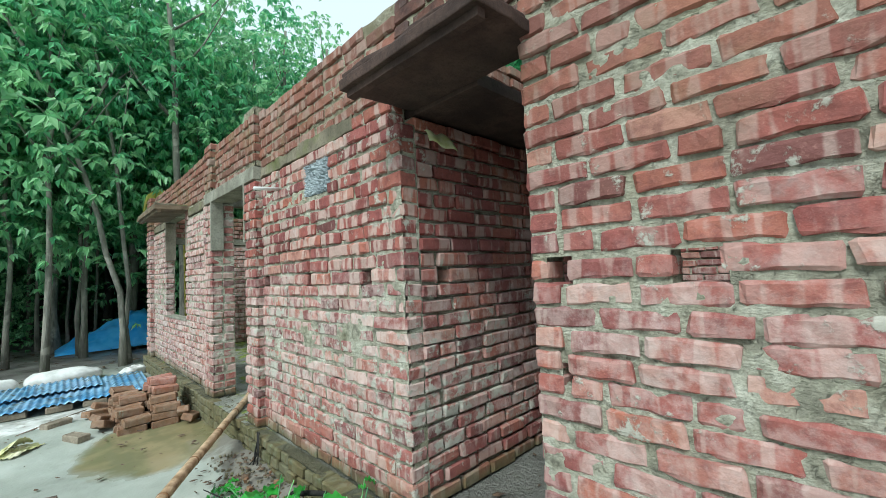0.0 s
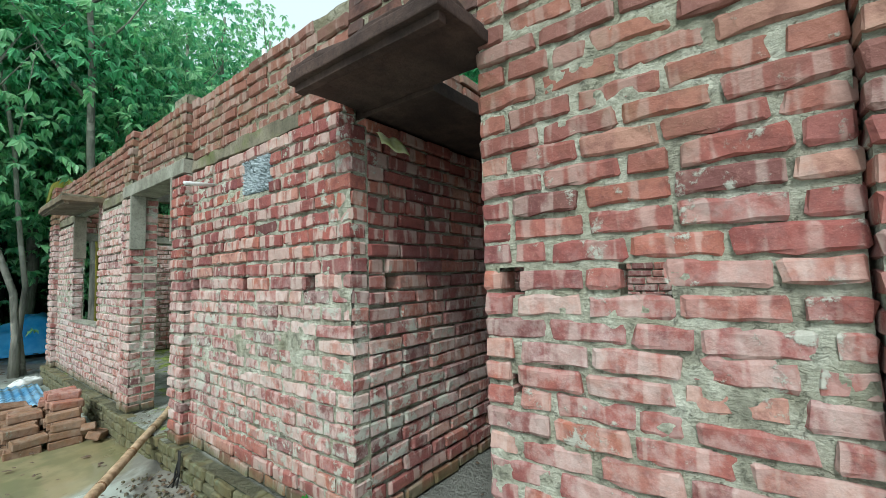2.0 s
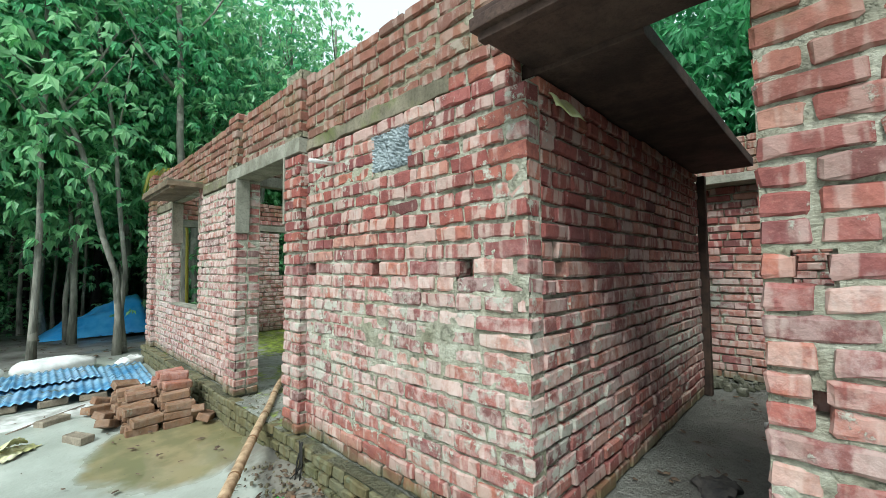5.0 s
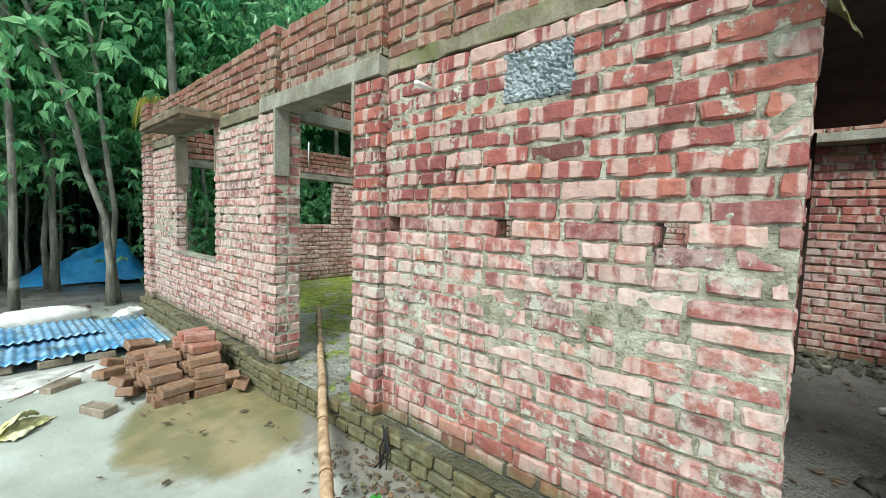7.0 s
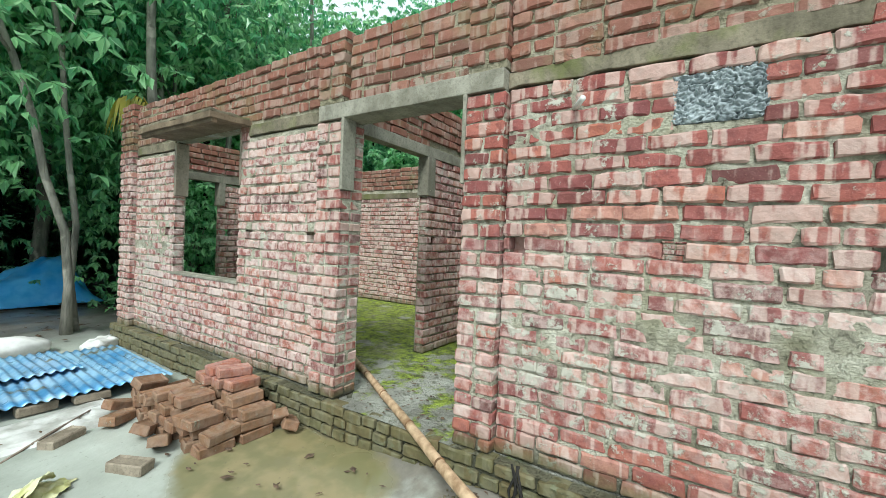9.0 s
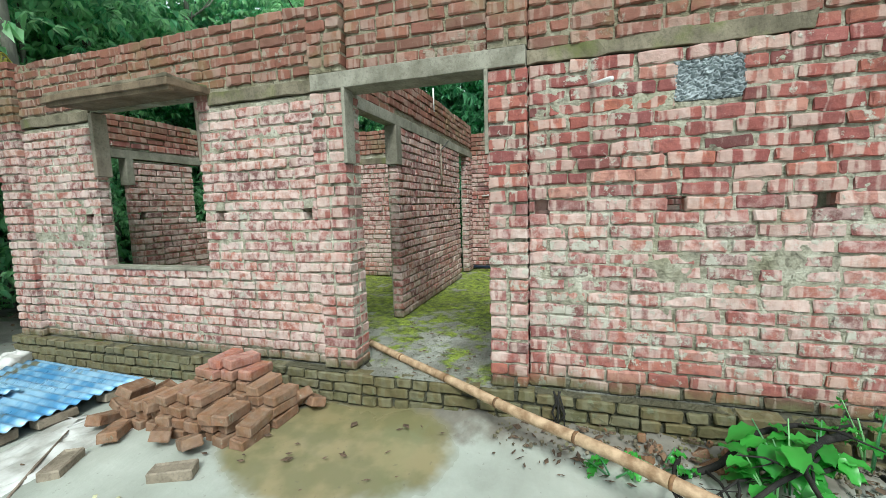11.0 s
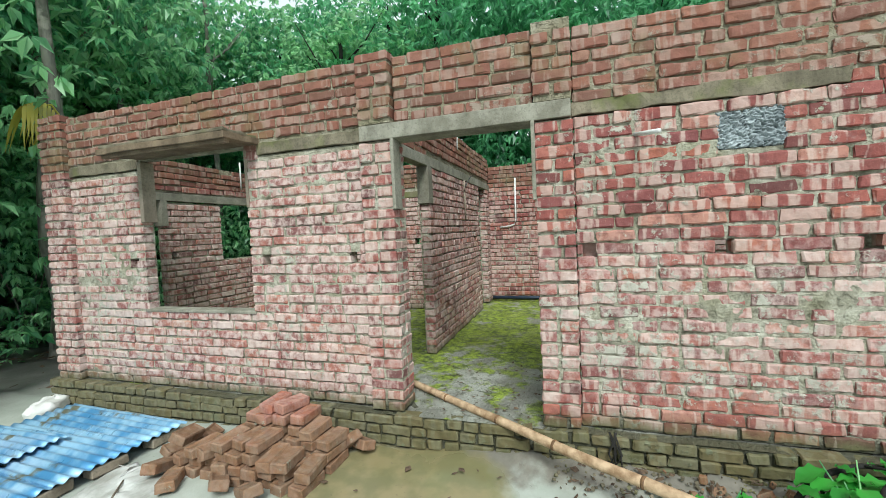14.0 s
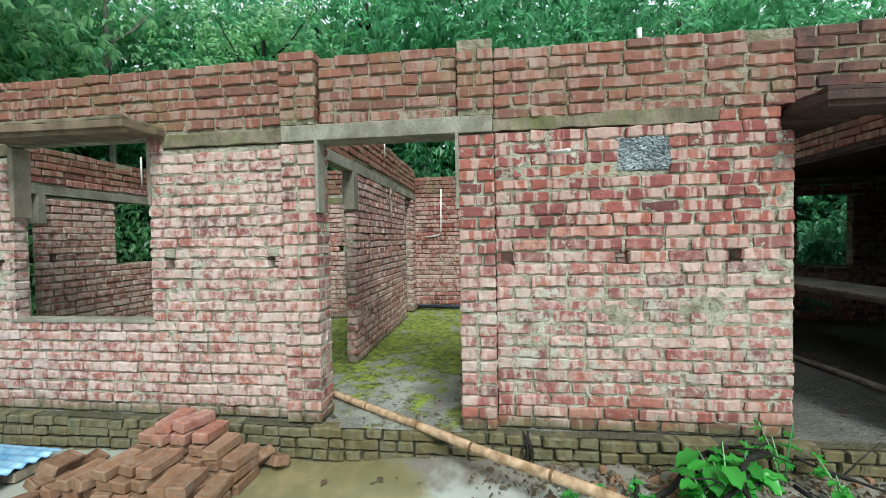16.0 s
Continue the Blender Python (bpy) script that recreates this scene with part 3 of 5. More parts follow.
# ---------- walls ----------
BAND = [(-9, 99, 2.405, 2.49)]
left_wall = brick_wall("wall_front_left", (FACE, 8.64), (FACE, 5.19), FLOOR, TOP, 0.125, M_BRICK,
                       openings=[(6.36, 7.645, 1.02, 2.47), (5.19, 6.22, 2.405, 2.49), (7.66, 8.64, 2.405, 2.49)] + holes(Z_HOLE, 5.31, 6.19, 7.81),
                       label="half-brick red wall with pale salt bloom and a window opening", near=(2.6, 1.3), seed=3, ragged=True, sheet=0.019, flood=(0.95, 1.75, 0.45))
mid_wall = brick_wall("wall_front_middle", (FACE, 3.606), (FACE, 1.655), FLOOR, TOP - 0.03, 0.125, M_BRICK,
                      openings=[(2.12, 3.61, 2.405, 2.49), (2.43, 2.76, 2.10, 2.30), (0, 1.74, 2.33, 2.49)] + holes(Z_HOLE, 3.525, 2.742, 2.012),
                      label="half-brick red wall with grey cement smears and scaffold holes", near=(1.2, 1.2), seed=11, ragged=True, sheet=0.016, flood=(0.72, 1.46, 0.55), blind=holes(Z_HOLE, 3.525) + [(2.44, 2.75, 2.11, 2.29)])
right_wall = brick_wall("wall_front_right", (FACE, 0.878), (FACE, -0.155), FLOOR, TOP - 0.03, 0.125, M_BRICK_NEAR,
                        openings=[(0.735, 0.80, Z_HOLE - 0.042, Z_HOLE + 0.042), (0.265, 0.385, Z_HOLE - 0.042, Z_HOLE + 0.042), (0.745, 0.775, 1.09, 1.15)],
                        label="red brick wall with thick grey mortar and two scaffold holes", near=(0.3, 1.5), seed=21, sheet=0.016, header_rate=0.07, smear=1.1, wobble=0.009, ragged=True, gap=(0.012, 0.030), bed=(0.010, 0.022), recess=0.016, mortar=M_MORTAR_NEAR,
                        blind=[(0.745, 0.775, 1.09, 1.15)])
far_right_wall = brick_wall("wall_front_end", (FACE, -0.42), (FACE, -3.2), FLOOR, TOP - 0.03, 0.125, M_BRICK_NEAR,
                            label="red brick wall going on past a pilaster", parts=120, near=(0.2, 1.5), seed=22, sheet=0.03)
over_door = brick_wall("wall_over_door", (FACE - 0.01, 4.908), (FACE - 0.01, 3.868), 2.50, TOP, 0.125, M_BRICK,
                       label="six courses of weathered brick over the door lintel", seed=31)
over_gap = brick_wall("wall_over_entry", (FACE, 1.655), (FACE, 0.878), 2.49, TOP - 0.03, 0.125, M_BRICK_BLACKENED,
                      label="six near-black courses of brick over the sunshade", seed=32)


def pilaster(name, y_left, y_right, seed, mat=M_BRICK, top=TOP + 0.03, band=True):
    ops = [(y_left, y_right, 2.39, 2.50)] if band else []
    return brick_wall(name, (PIL, y_left), (PIL, y_right), FLOOR, top, 0.235, mat, openings=ops, header_rate=0.5,
                      label="brick pilaster a little proud of the wall", seed=seed, sheet=0.025, double=True, ragged=True, smear=0.7, depth=0.112)


pilaster("pilaster_1", 8.98, 8.64, 41, band=False)
pilaster("pilaster_2", 5.20, 4.925, 42)
pilaster("pilaster_3", 3.865, 3.61, 43)
pilaster("pilaster_4", -0.16, -0.42, 44, M_BRICK_NEAR, TOP, False)

# plinth of mossy bricks under the walls
plinth = brick_wall("plinth", (PLINTH, 9.05), (PLINTH, -3.2), -0.08, FLOOR, 0.30, M_BRICK, header_rate=0.75, ragged=True, wobble=0.014, label="three mossy courses of brick under the wall",
                    near=(5.2, 0.1), seed=51, smear=0.5, recess=0.034, bed=(0.010, 0.022))

# inner walls
brick_wall("wall_passage", (FACE + 0.118, 1.655), (4.38, 1.655), FLOOR, TOP - 0.05, 0.125, M_BRICK_DAMP, openings=[(0, 9, 2.385, 2.465)] + holes(Z_HOLE, 1.62),
           label="dim brick wall inside the side entry", near=(0.8, 1.2), seed=61, smear=0.5)
brick_wall("wall_passage_back", (5.22, 2.4), (5.22, -3.2), FLOOR, 2.36, 0.125, M_BRICK_IN, label="brick back wall of the side room", near=(1.3, 1.2), seed=62, smear=0.5,
           openings=[(-1.75, -1.0, 1.15, 2.2)])
brick_wall("wall_passage_back_upper", (5.02, 2.4), (5.02, -3.2), 2.455, 2.86, 0.125, M_BRICK_IN, label="weathered courses of brick above a ledge", parts=120, near=(1.3, 2.6), seed=63, smear=0.5)
brick_wall("wall_side_room", (5.2, 0.15), (FACE + 0.13, 0.15), FLOOR, 2.90, 0.125, M_BRICK_DAMP, openings=[(1.75, 4.3, 0.90, 2.415), (1.75, 4.3, FLOOR, 0.90)], label="brick partition with a wide opening crossed by a concrete shelf",
           near=(2.2, 2.6), seed=64, smear=0.5)
# unseen bare wall, added only to stop light entering the side room
brick_wall("wall_side_end", (1.45, -3.2), (5.3, -3.2), FLOOR, 2.86, 0.125, M_BRICK_DAMP, label="unseen wall added to keep light out of the side room", parts=0, sheet=0, seed=72)
brick_wall("wall_corridor", (2.74, 5.15), (6.26, 5.15), FLOOR, TOP - 0.02, 0.125, M_BRICK_IN, openings=[(2.6, 9, 2.40, 2.50), (5.35, 5.9, FLOOR, 2.40)] + holes(Z_HOLE, 2.87, 4.1, 5.0),
           label="brick partition along the mossy corridor", near=(0.8, 1.3), seed=65, smear=0.6)
brick_wall("wall_corridor_over", (1.45, 5.15), (2.74, 5.15), 2.50, TOP - 0.02, 0.125, M_BRICK_IN, label="brick courses over the inner door", seed=66, parts=120)
brick_wall("wall_corridor_back", (6.26, 5.3), (6.26, 1.80), FLOOR, 2.86, 0.125, M_BRICK_IN, openings=[(3.5, 4.22, FLOOR, 2.2)], label="brick wall closing the corridor", near=(0.6, 1.4), seed=67)
brick_wall("wall_room_back", (5.27, 9.0), (5.27, 5.25), FLOOR, 2.88, 0.125, M_BRICK_IN, openings=[(5.2, 9, 2.29, 2.39)] + holes(Z_HOLE, 6.3, 7.1),
           label="brick back wall of the inner room", near=(2.6, 1.3), seed=69)
brick_wall("wall_room_end", (1.45, 8.90), (5.27, 8.90), FLOOR, 2.80, 0.125, M_BRICK_IN, openings=[(1.62, 2.52, FLOOR, 2.24), (3.47, 4.5, 1.38, 2.24), (1.4, 5.3, 2.24, 2.36)] + holes(Z_HOLE, 2.65),
           label="brick end wall with a doorway and a window opening", near=(1.2, 1.4), seed=70)


# ---------- concrete: bands, lintels, sunshades ----------
def slab(name, x0, x1, y0, y1, z0, z1, mat, label, category="lintel", bevel=0.006, cuts=6, rough=0.004, seed=1.0):
    ob = part(name, box_bm(x0, x1, y0, y1, z0, z1, bevel, cuts, rough, seed), mat, None, label)
    return tagged(ob, category=category, kind="structure")


slab("lintel_band_left", FACE + 0.001, FACE + 0.12, 5.20, 6.23, 2.40, 2.495, M_CONC_BAND, "weathered cement band on the brick wall", cuts=12, rough=0.012, seed=2)
slab("lintel_band_left_end", FACE + 0.001, FACE + 0.12, 7.66, 8.64, 2.40, 2.495, M_CONC_BAND, "weathered cement band on the brick wall", cuts=12, rough=0.012, seed=22)
slab("lintel_band_middle", FACE + 0.001, FACE + 0.12, 2.11, 3.618, 2.40, 2.496, M_CONC_BAND, "mossy cement band on the brick wall", cuts=24, rough=0.016, seed=3)
slab("door_lintel", PIL - 0.002, PIL + 0.225, 3.62, 5.19, 2.385, 2.502, M_CONCRETE, "pale cast concrete door lintel", seed=4)
slab("corridor_lintel", 1.45, 6.26, 5.142, 5.27, 2.395, 2.505, M_CONCRETE, "long concrete lintel over the partition", seed=5)
slab("room_back_lintel", 5.262, 5.39, 5.25, 9.0, 2.285, 2.392, M_CONC_BAND, "concrete lintel on the back wall", seed=6)
slab("room_end_lintel", 1.45, 5.27, 8.892, 9.02, 2.245, 2.355, M_CONCRETE, "concrete lintel on the end wall", seed=7)
slab("passage_ledge", 4.95, 5.34, -3.2, 2.4, 2.365, 2.452, M_CONCRETE, "thin concrete ledge carrying brick courses", seed=8)
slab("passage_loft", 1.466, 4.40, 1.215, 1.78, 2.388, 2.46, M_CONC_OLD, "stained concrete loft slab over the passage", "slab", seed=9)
# presumed slab, added to block the sky above the side room
slab("side_room_loft", 1.45, 5.0, -3.2, 0.14, 2.43, 2.50, M_CONC_OLD, "presumed loft slab added to darken the side room", "slab", seed=19)
slab("window_sill", FACE - 0.012, FACE + 0.13, 6.34, 7.68, 1.0, 1.028, M_CONCRETE, "rough cement sill of the window opening", "sill", seed=10)
slab("partition_shelf", 1.73, 4.32, -0.42, 0.19, 0.985, 1.05, M_CONCRETE, "pale crumbling concrete shelf across the dark opening", "shelf", rough=0.010, seed=11)
# short concrete posts cast under the lintels
slab("door_jamb_cast", PIL - 0.004, PIL + 0.125, 4.905, 4.932, 1.85, 2.386, M_CONCRETE, "pale concrete casting at the door head", "jamb", 0.004, 2, 0.002, 12)
slab("door_jamb_cast", PIL - 0.004, PIL + 0.125, 3.858, 3.884, 1.85, 2.386, M_CONCRETE, "pale concrete casting at the door head", "jamb", 0.004, 2, 0.002, 13)
slab("window_jamb_cast", FACE - 0.006, FACE + 0.13, 7.605, 7.655, 1.88, 2.47, M_CONC_BEIGE, "concrete casting beside the window head", "jamb", 0.006, 2, 0.004, 14)
slab("window_jamb_cast", FACE - 0.004, FACE + 0.13, 6.335, 6.365, 1.95, 2.47, M_CONC_BEIGE, "concrete casting beside the window head", "jamb", 0.004, 2, 0.003, 15)
slab("inner_jamb_cast", 2.70, 2.84, 5.138, 5.275, 1.98, 2.396, M_CONCRETE, "concrete casting at the inner door head", "jamb", 0.005, 2, 0.003, 16)
slab("end_jamb_cast", 2.49, 2.58, 8.885, 9.03, 1.9, 2.246, M_CONCRETE, "concrete casting at the end doorway", "jamb", 0.005, 2, 0.003, 17)


def sunshade(name, y0, y1, x_out, z_low, label, mat):
    """A cast concrete canopy with a chamfered underside, a drip lip at the front, and a rough top."""
    root = tagged(new(name), label, "sunshade", kind="structure")
    bm = box_bm(x_out, FACE + 0.14, y0, y1, z_low + 0.035, z_low + 0.088, 0.006, 6, 0.009, y0)
    for v in bm.verts:
        t = (FACE - v.co.x) / (FACE - x_out)
        v.co.z -= 0.012 * max(0, t)
    part("slab", bm, mat, root)
    bm = box_bm(x_out + 0.03, x_out + 0.075, y0 + 0.02, y1 - 0.02, z_low - 0.008, z_low + 0.045, 0.004, 4, 0.004, y0 + 2)
    part("drip_lip", bm, mat, root)
    bm = box_bm(x_out + 0.01, FACE - 0.004, y0 + 0.01, y1 - 0.01, z_low + 0.075, z_low + 0.105, 0.008, 12, 0.018, y0 + 5)
    part("screed", bm, M_CONC_BAND if mat is M_CONC_SHADE else mat, root, "rough crumbling cement on top")
    return root


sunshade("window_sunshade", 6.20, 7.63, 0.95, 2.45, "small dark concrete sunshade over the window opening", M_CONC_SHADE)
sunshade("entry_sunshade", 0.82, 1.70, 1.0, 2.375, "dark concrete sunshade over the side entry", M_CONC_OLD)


# ---------- ground and floors ----------
def ground():
    bm = bmesh.new()
    xs = sorted({-60, -30, -15, -8, -5, 9, 14, 25, 45, 60, *[-3.5 + 0.12 * i for i in range(int(9 / 0.12))]})
    ys = sorted({-60, -30, -15, -8, -5, 16, 20, 30, 45, 70, *[-3.5 + 0.12 * i for i in range(int(17 / 0.12))]})
    grid = {}
    for i, x in enumerate(xs):
        for j, y in enumerate(ys):
            q = Vector((x, y, 0))
            z = 0.018 * noise.noise(q * 0.9) + 0.008 * noise.noise(q * 4)
            puddle = ((x - 0.74) / 0.75) ** 2 + ((y - 4.80) / 1.0) ** 2
            z -= 0.01 * max(0, 1.2 - puddle)
            if x > 0.75 and y < 5.0:
                z += min(1, max(0, (x - 0.75) / 0.45)) * min(1, max(0, (5.0 - y) / 1.0)) * (0.07 + 0.05 * noise.noise(q * 3.1) + 0.03 * noise.noise(q * 8))
            if x > 1.4 and x < 7:
                z = -0.05
            if y > 10:
                z += 0.04 * noise.noise(q * 0.5) + 0.03 * noise.noise(q * 2)
            grid[i, j] = bm.verts.new((x, y, z))
    for i in range(len(xs) - 1):
        for j in range(len(ys) - 1):
            bm.faces.new((grid[i, j], grid[i + 1, j], grid[i + 1, j + 1], grid[i, j + 1]))
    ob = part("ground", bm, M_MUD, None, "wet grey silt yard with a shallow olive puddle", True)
    return tagged(ob, category="ground", kind="structure")


ground()


def floor_sheet():
    bm = bmesh.new()
    nx, ny = 60, 140
    g = {}
    for i in range(nx + 1):
        for j in range(ny + 1):
            x, y = PLINTH + 0.02 + (6.4 - PLINTH) * i / nx, -3.2 + 12.3 * j / ny
            q = Vector((x, y, 0))
            g[i, j] = bm.verts.new((x, y, FLOOR - 0.008 + 0.010 * noise.noise(q * 2.1) + 0.005 * noise.noise(q * 9)))
    for i in range(nx):
        for j in range(ny):
            bm.faces.new((g[i, j], g[i + 1, j], g[i + 1, j + 1], g[i, j + 1]))
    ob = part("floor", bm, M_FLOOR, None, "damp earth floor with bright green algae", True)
    return tagged(ob, category="floor", kind="structure")


floor_sheet()

slab("entry_door_post", 4.38, 4.46, 1.595, 1.665, FLOOR, 2.36, M_WOOD_DARK, "dark timber door post at the wall's end", "door post", 0.006, 6, 0.003, 27)

# ---------- trees ----------
def leaf_cloud(count, spread, seed, size, shape="ball", droop=0.5, clumps=28):
    """Vertices and faces of a crown: many small folded leaves gathered in uneven clumps with gaps."""
    r = random.Random(seed)
    centres = []
    for _ in range(clumps):
        while True:
            c = Vector((r.uniform(-1, 1), r.uniform(-1, 1), r.uniform(-1, 1)))
            if 0.25 < c.length < 1:
                break
        centres.append((Vector((c.x * spread[0], c.y * spread[1], c.z * spread[2])), r.uniform(0.25, 0.55) * min(spread)))
    verts, faces = [], []
    for _ in range(count // 5):
        c, rad = r.choice(centres)
        p = c + Vector((r.gauss(0, 0.55), r.gauss(0, 0.55), r.gauss(0, 0.40))) * rad
        heading, dip = r.uniform(0, 2 * math.pi), r.gauss(-droop, 0.3)
        for k in range(5):
            yaw, pitch = heading + (k - 2) * 0.62 + r.uniform(-0.2, 0.2), dip + r.gauss(-0.06 * abs(k - 2), 0.22)
            d = Vector((math.cos(yaw) * math.cos(pitch), math.sin(yaw) * math.cos(pitch), math.sin(pitch)))
            s = d.cross(Vector((r.gauss(0, 0.3), r.gauss(0, 0.3), 1))).normalized()
            up = s.cross(d).normalized()
            ln = size * r.uniform(0.7, 1.35)
            w = ln * 0.25
            o = p + d * ln * 0.15
            n0 = len(verts)
            verts += [o, o + d * ln * 0.4 + s * w + up * w * 0.35, o + d * ln - up * ln * 0.2, o + d * ln * 0.4 - s * w + up * w * 0.35]
            faces += [(n0, n0 + 1, n0 + 2), (n0, n0 + 2, n0 + 3)]
    return verts, faces


def cloud_mesh(name, mat, *args, **kw):
    v, f = leaf_cloud(*args, **kw)
    me = bpy.data.meshes.new(name)
    me.from_pydata([tuple(p) for p in v], [], f)
    me.materials.append(mat)
    return me


CROWNS = [cloud_mesh("crown", M_LEAF, 6500, (2.2, 2.2, 2.3), 11 + k, 0.17, clumps=60) for k in range(3)]
CROWNS_AIRY = [cloud_mesh("crown", (M_LEAF, M_LEAF_LIGHT, M_LEAF_LIGHT)[k % 3], 3600, (2.3, 2.3, 2.2), 71 + k, 0.165, clumps=46) for k in range(4)]
CROWNS_LIGHT = [cloud_mesh("crown", M_LEAF_LIGHT, 5000, (1.9, 1.9, 1.5), 31 + k, 0.155, clumps=40) for k in range(2)]
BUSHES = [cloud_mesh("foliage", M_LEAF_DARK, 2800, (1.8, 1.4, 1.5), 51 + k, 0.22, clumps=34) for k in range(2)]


def trunk_bm(height, radius, lean, seed, forks=True):
    r = random.Random(seed)
    pts, rad = [], []
    n = 9
    for i in range(n + 1):
        t = i / n
        pts.append((lean[0] * t * t * height + 0.06 * r.uniform(-1, 1) * (t > 0), lean[1] * t * t * height + 0.06 * r.uniform(-1, 1) * (t > 0), height * t))
        rad.append(radius * (1.35 if i == 0 else 1.0) * (1 - 0.55 * t))
    bm = tube_bm(pts, rad, 9)
    if forks:
        for k in range(5):
            i = r.randint(5, n - 1)
            a = r.uniform(0, 2 * math.pi)
            p = Vector(pts[i])
            ln = r.uniform(0.8, 1.8)
            e = [p, p + Vector((math.cos(a) * ln * 0.4, math.sin(a) * ln * 0.4, ln * 0.4)), p + Vector((math.cos(a) * ln * 0.8, math.sin(a) * ln * 0.8, ln))]
            tube_bm(e, [rad[i] * 0.55, rad[i] * 0.35, rad[i] * 0.12], 6, bm)
    return bm


def tree(x, y, height, radius, lean=(0, 0), seed=0, crown=None, label="slim grey-barked tree with a dense leafy crown", bark=None, crowns=2, size=1.0, low=0.55, shift=0.0):
    r = random.Random(seed)
    root = new("tree")
    root.location = (x, y, -0.06)
    tagged(root, label, "tree", "trees of the wood")
    part("trunk", trunk_bm(height, radius, lean, seed), bark or M_BARK, root, smooth=True)
    for k in range(crowns):
        t = low + (1.03 - low) * (k + 0.5) / crowns
        m = pose(lean[0] * t * t * height + r.uniform(-0.5, 0.5), lean[1] * t * t * height + r.uniform(-0.5, 0.5) + shift, height * t, 0, 0, r.uniform(0, 360))
        share("crown", (crown or CROWNS)[r.randrange(len(crown or CROWNS))], root, m @ Matrix.Diagonal((size * r.uniform(0.85, 1.15), size * r.uniform(0.85, 1.15), size * r.uniform(0.85, 1.15), 1)))
    return root


# near slim trunks by the yard's end
for k, (x, y, h, rd, lean) in enumerate([(1.02, 9.95, 6.6, 0.058, (-0.26, 0.02)), (1.14, 10.05, 7.0, 0.046, (-0.10, 0.02)), (2.0, 9.75, 9.0, 0.085, (-0.03, 0.03)), (-0.05, 10.1, 7.0, 0.055, (0.01, 0.01)), (0.55, 12.0, 7.5, 0.065, (0.02, 0.0)),
                                        (-0.6, 11.6, 7.0, 0.05, (0.0, 0.02)), (-1.6, 11.2, 7.2, 0.10, (0.01, 0.0)), (2.6, 11.4, 8.0, 0.11, (0.015, 0.01)),
                                        (0.1, 13.8, 8.0, 0.12, (-0.02, 0.0)), (4.4, 12.2, 8.6, 0.08, (0.0, 0.02)), (5.6, 13.0, 10.0, 0.09, (0.01, 0.0)), (7.0, 12.6, 9.6, 0.09, (0.0, 0.0)), (-2.6, 12.6, 7.6, 0.10, (0.02, 0.02)), (1.7, 14.2, 8.5, 0.14, (0.02, 0.0))]):
    tree(x, y, h, rd, lean, 200 + k, crowns=2, low=0.55, crown=CROWNS_AIRY, shift=1.3)
# the wood behind
r_wood = random.Random(5)
for k in range(20):
    x, y = -9 + 20 * (k + r_wood.random()) / 20, r_wood.uniform(13.5, 22)
    h = r_wood.uniform(5.5, 8.5)
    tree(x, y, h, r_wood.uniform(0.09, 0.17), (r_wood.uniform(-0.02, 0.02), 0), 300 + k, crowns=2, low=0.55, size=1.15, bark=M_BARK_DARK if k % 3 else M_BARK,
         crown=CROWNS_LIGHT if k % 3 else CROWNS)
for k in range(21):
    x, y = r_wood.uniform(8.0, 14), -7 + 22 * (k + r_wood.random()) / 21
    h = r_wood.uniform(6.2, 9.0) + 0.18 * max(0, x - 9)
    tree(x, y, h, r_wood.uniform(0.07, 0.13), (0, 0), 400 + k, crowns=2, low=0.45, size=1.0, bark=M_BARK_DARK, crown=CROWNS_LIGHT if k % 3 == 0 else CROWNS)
# thin poles of young trees in the wood's edge
for k in range(14):
    tree(r_wood.uniform(-6, 4), r_wood.uniform(11.5, 16), r_wood.uniform(7, 9), r_wood.uniform(0.035, 0.06), (r_wood.uniform(-0.03, 0.03), 0), 500 + k, crowns=1, low=0.75, size=0.9)


def thicket(name, spots, label):
    root = tagged(new(name), label, "undergrowth", kind="stuff")
    for x, y, z, s, m in spots:
        share("foliage", m, root, pose(x, y, z, 0, 0, r_wood.uniform(0, 360)) @ Matrix.Diagonal((s, s, s, 1)))
    return root


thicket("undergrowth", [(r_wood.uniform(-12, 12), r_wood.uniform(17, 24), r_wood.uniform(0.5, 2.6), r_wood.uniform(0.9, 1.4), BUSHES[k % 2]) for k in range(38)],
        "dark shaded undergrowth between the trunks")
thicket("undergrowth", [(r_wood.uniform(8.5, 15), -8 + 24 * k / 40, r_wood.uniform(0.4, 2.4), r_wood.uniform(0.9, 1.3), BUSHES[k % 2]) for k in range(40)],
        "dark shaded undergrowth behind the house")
# bushes added to block light from the side room's back window
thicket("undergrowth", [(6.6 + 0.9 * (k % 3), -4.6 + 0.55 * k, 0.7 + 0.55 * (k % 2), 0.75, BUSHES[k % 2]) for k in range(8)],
        "dark undergrowth added to shade the side room window")
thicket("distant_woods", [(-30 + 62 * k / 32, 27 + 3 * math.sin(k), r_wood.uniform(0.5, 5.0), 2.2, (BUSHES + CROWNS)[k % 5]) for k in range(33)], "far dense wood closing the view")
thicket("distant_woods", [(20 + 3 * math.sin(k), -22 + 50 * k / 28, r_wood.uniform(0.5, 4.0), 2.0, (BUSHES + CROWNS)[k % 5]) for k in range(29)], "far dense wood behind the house")


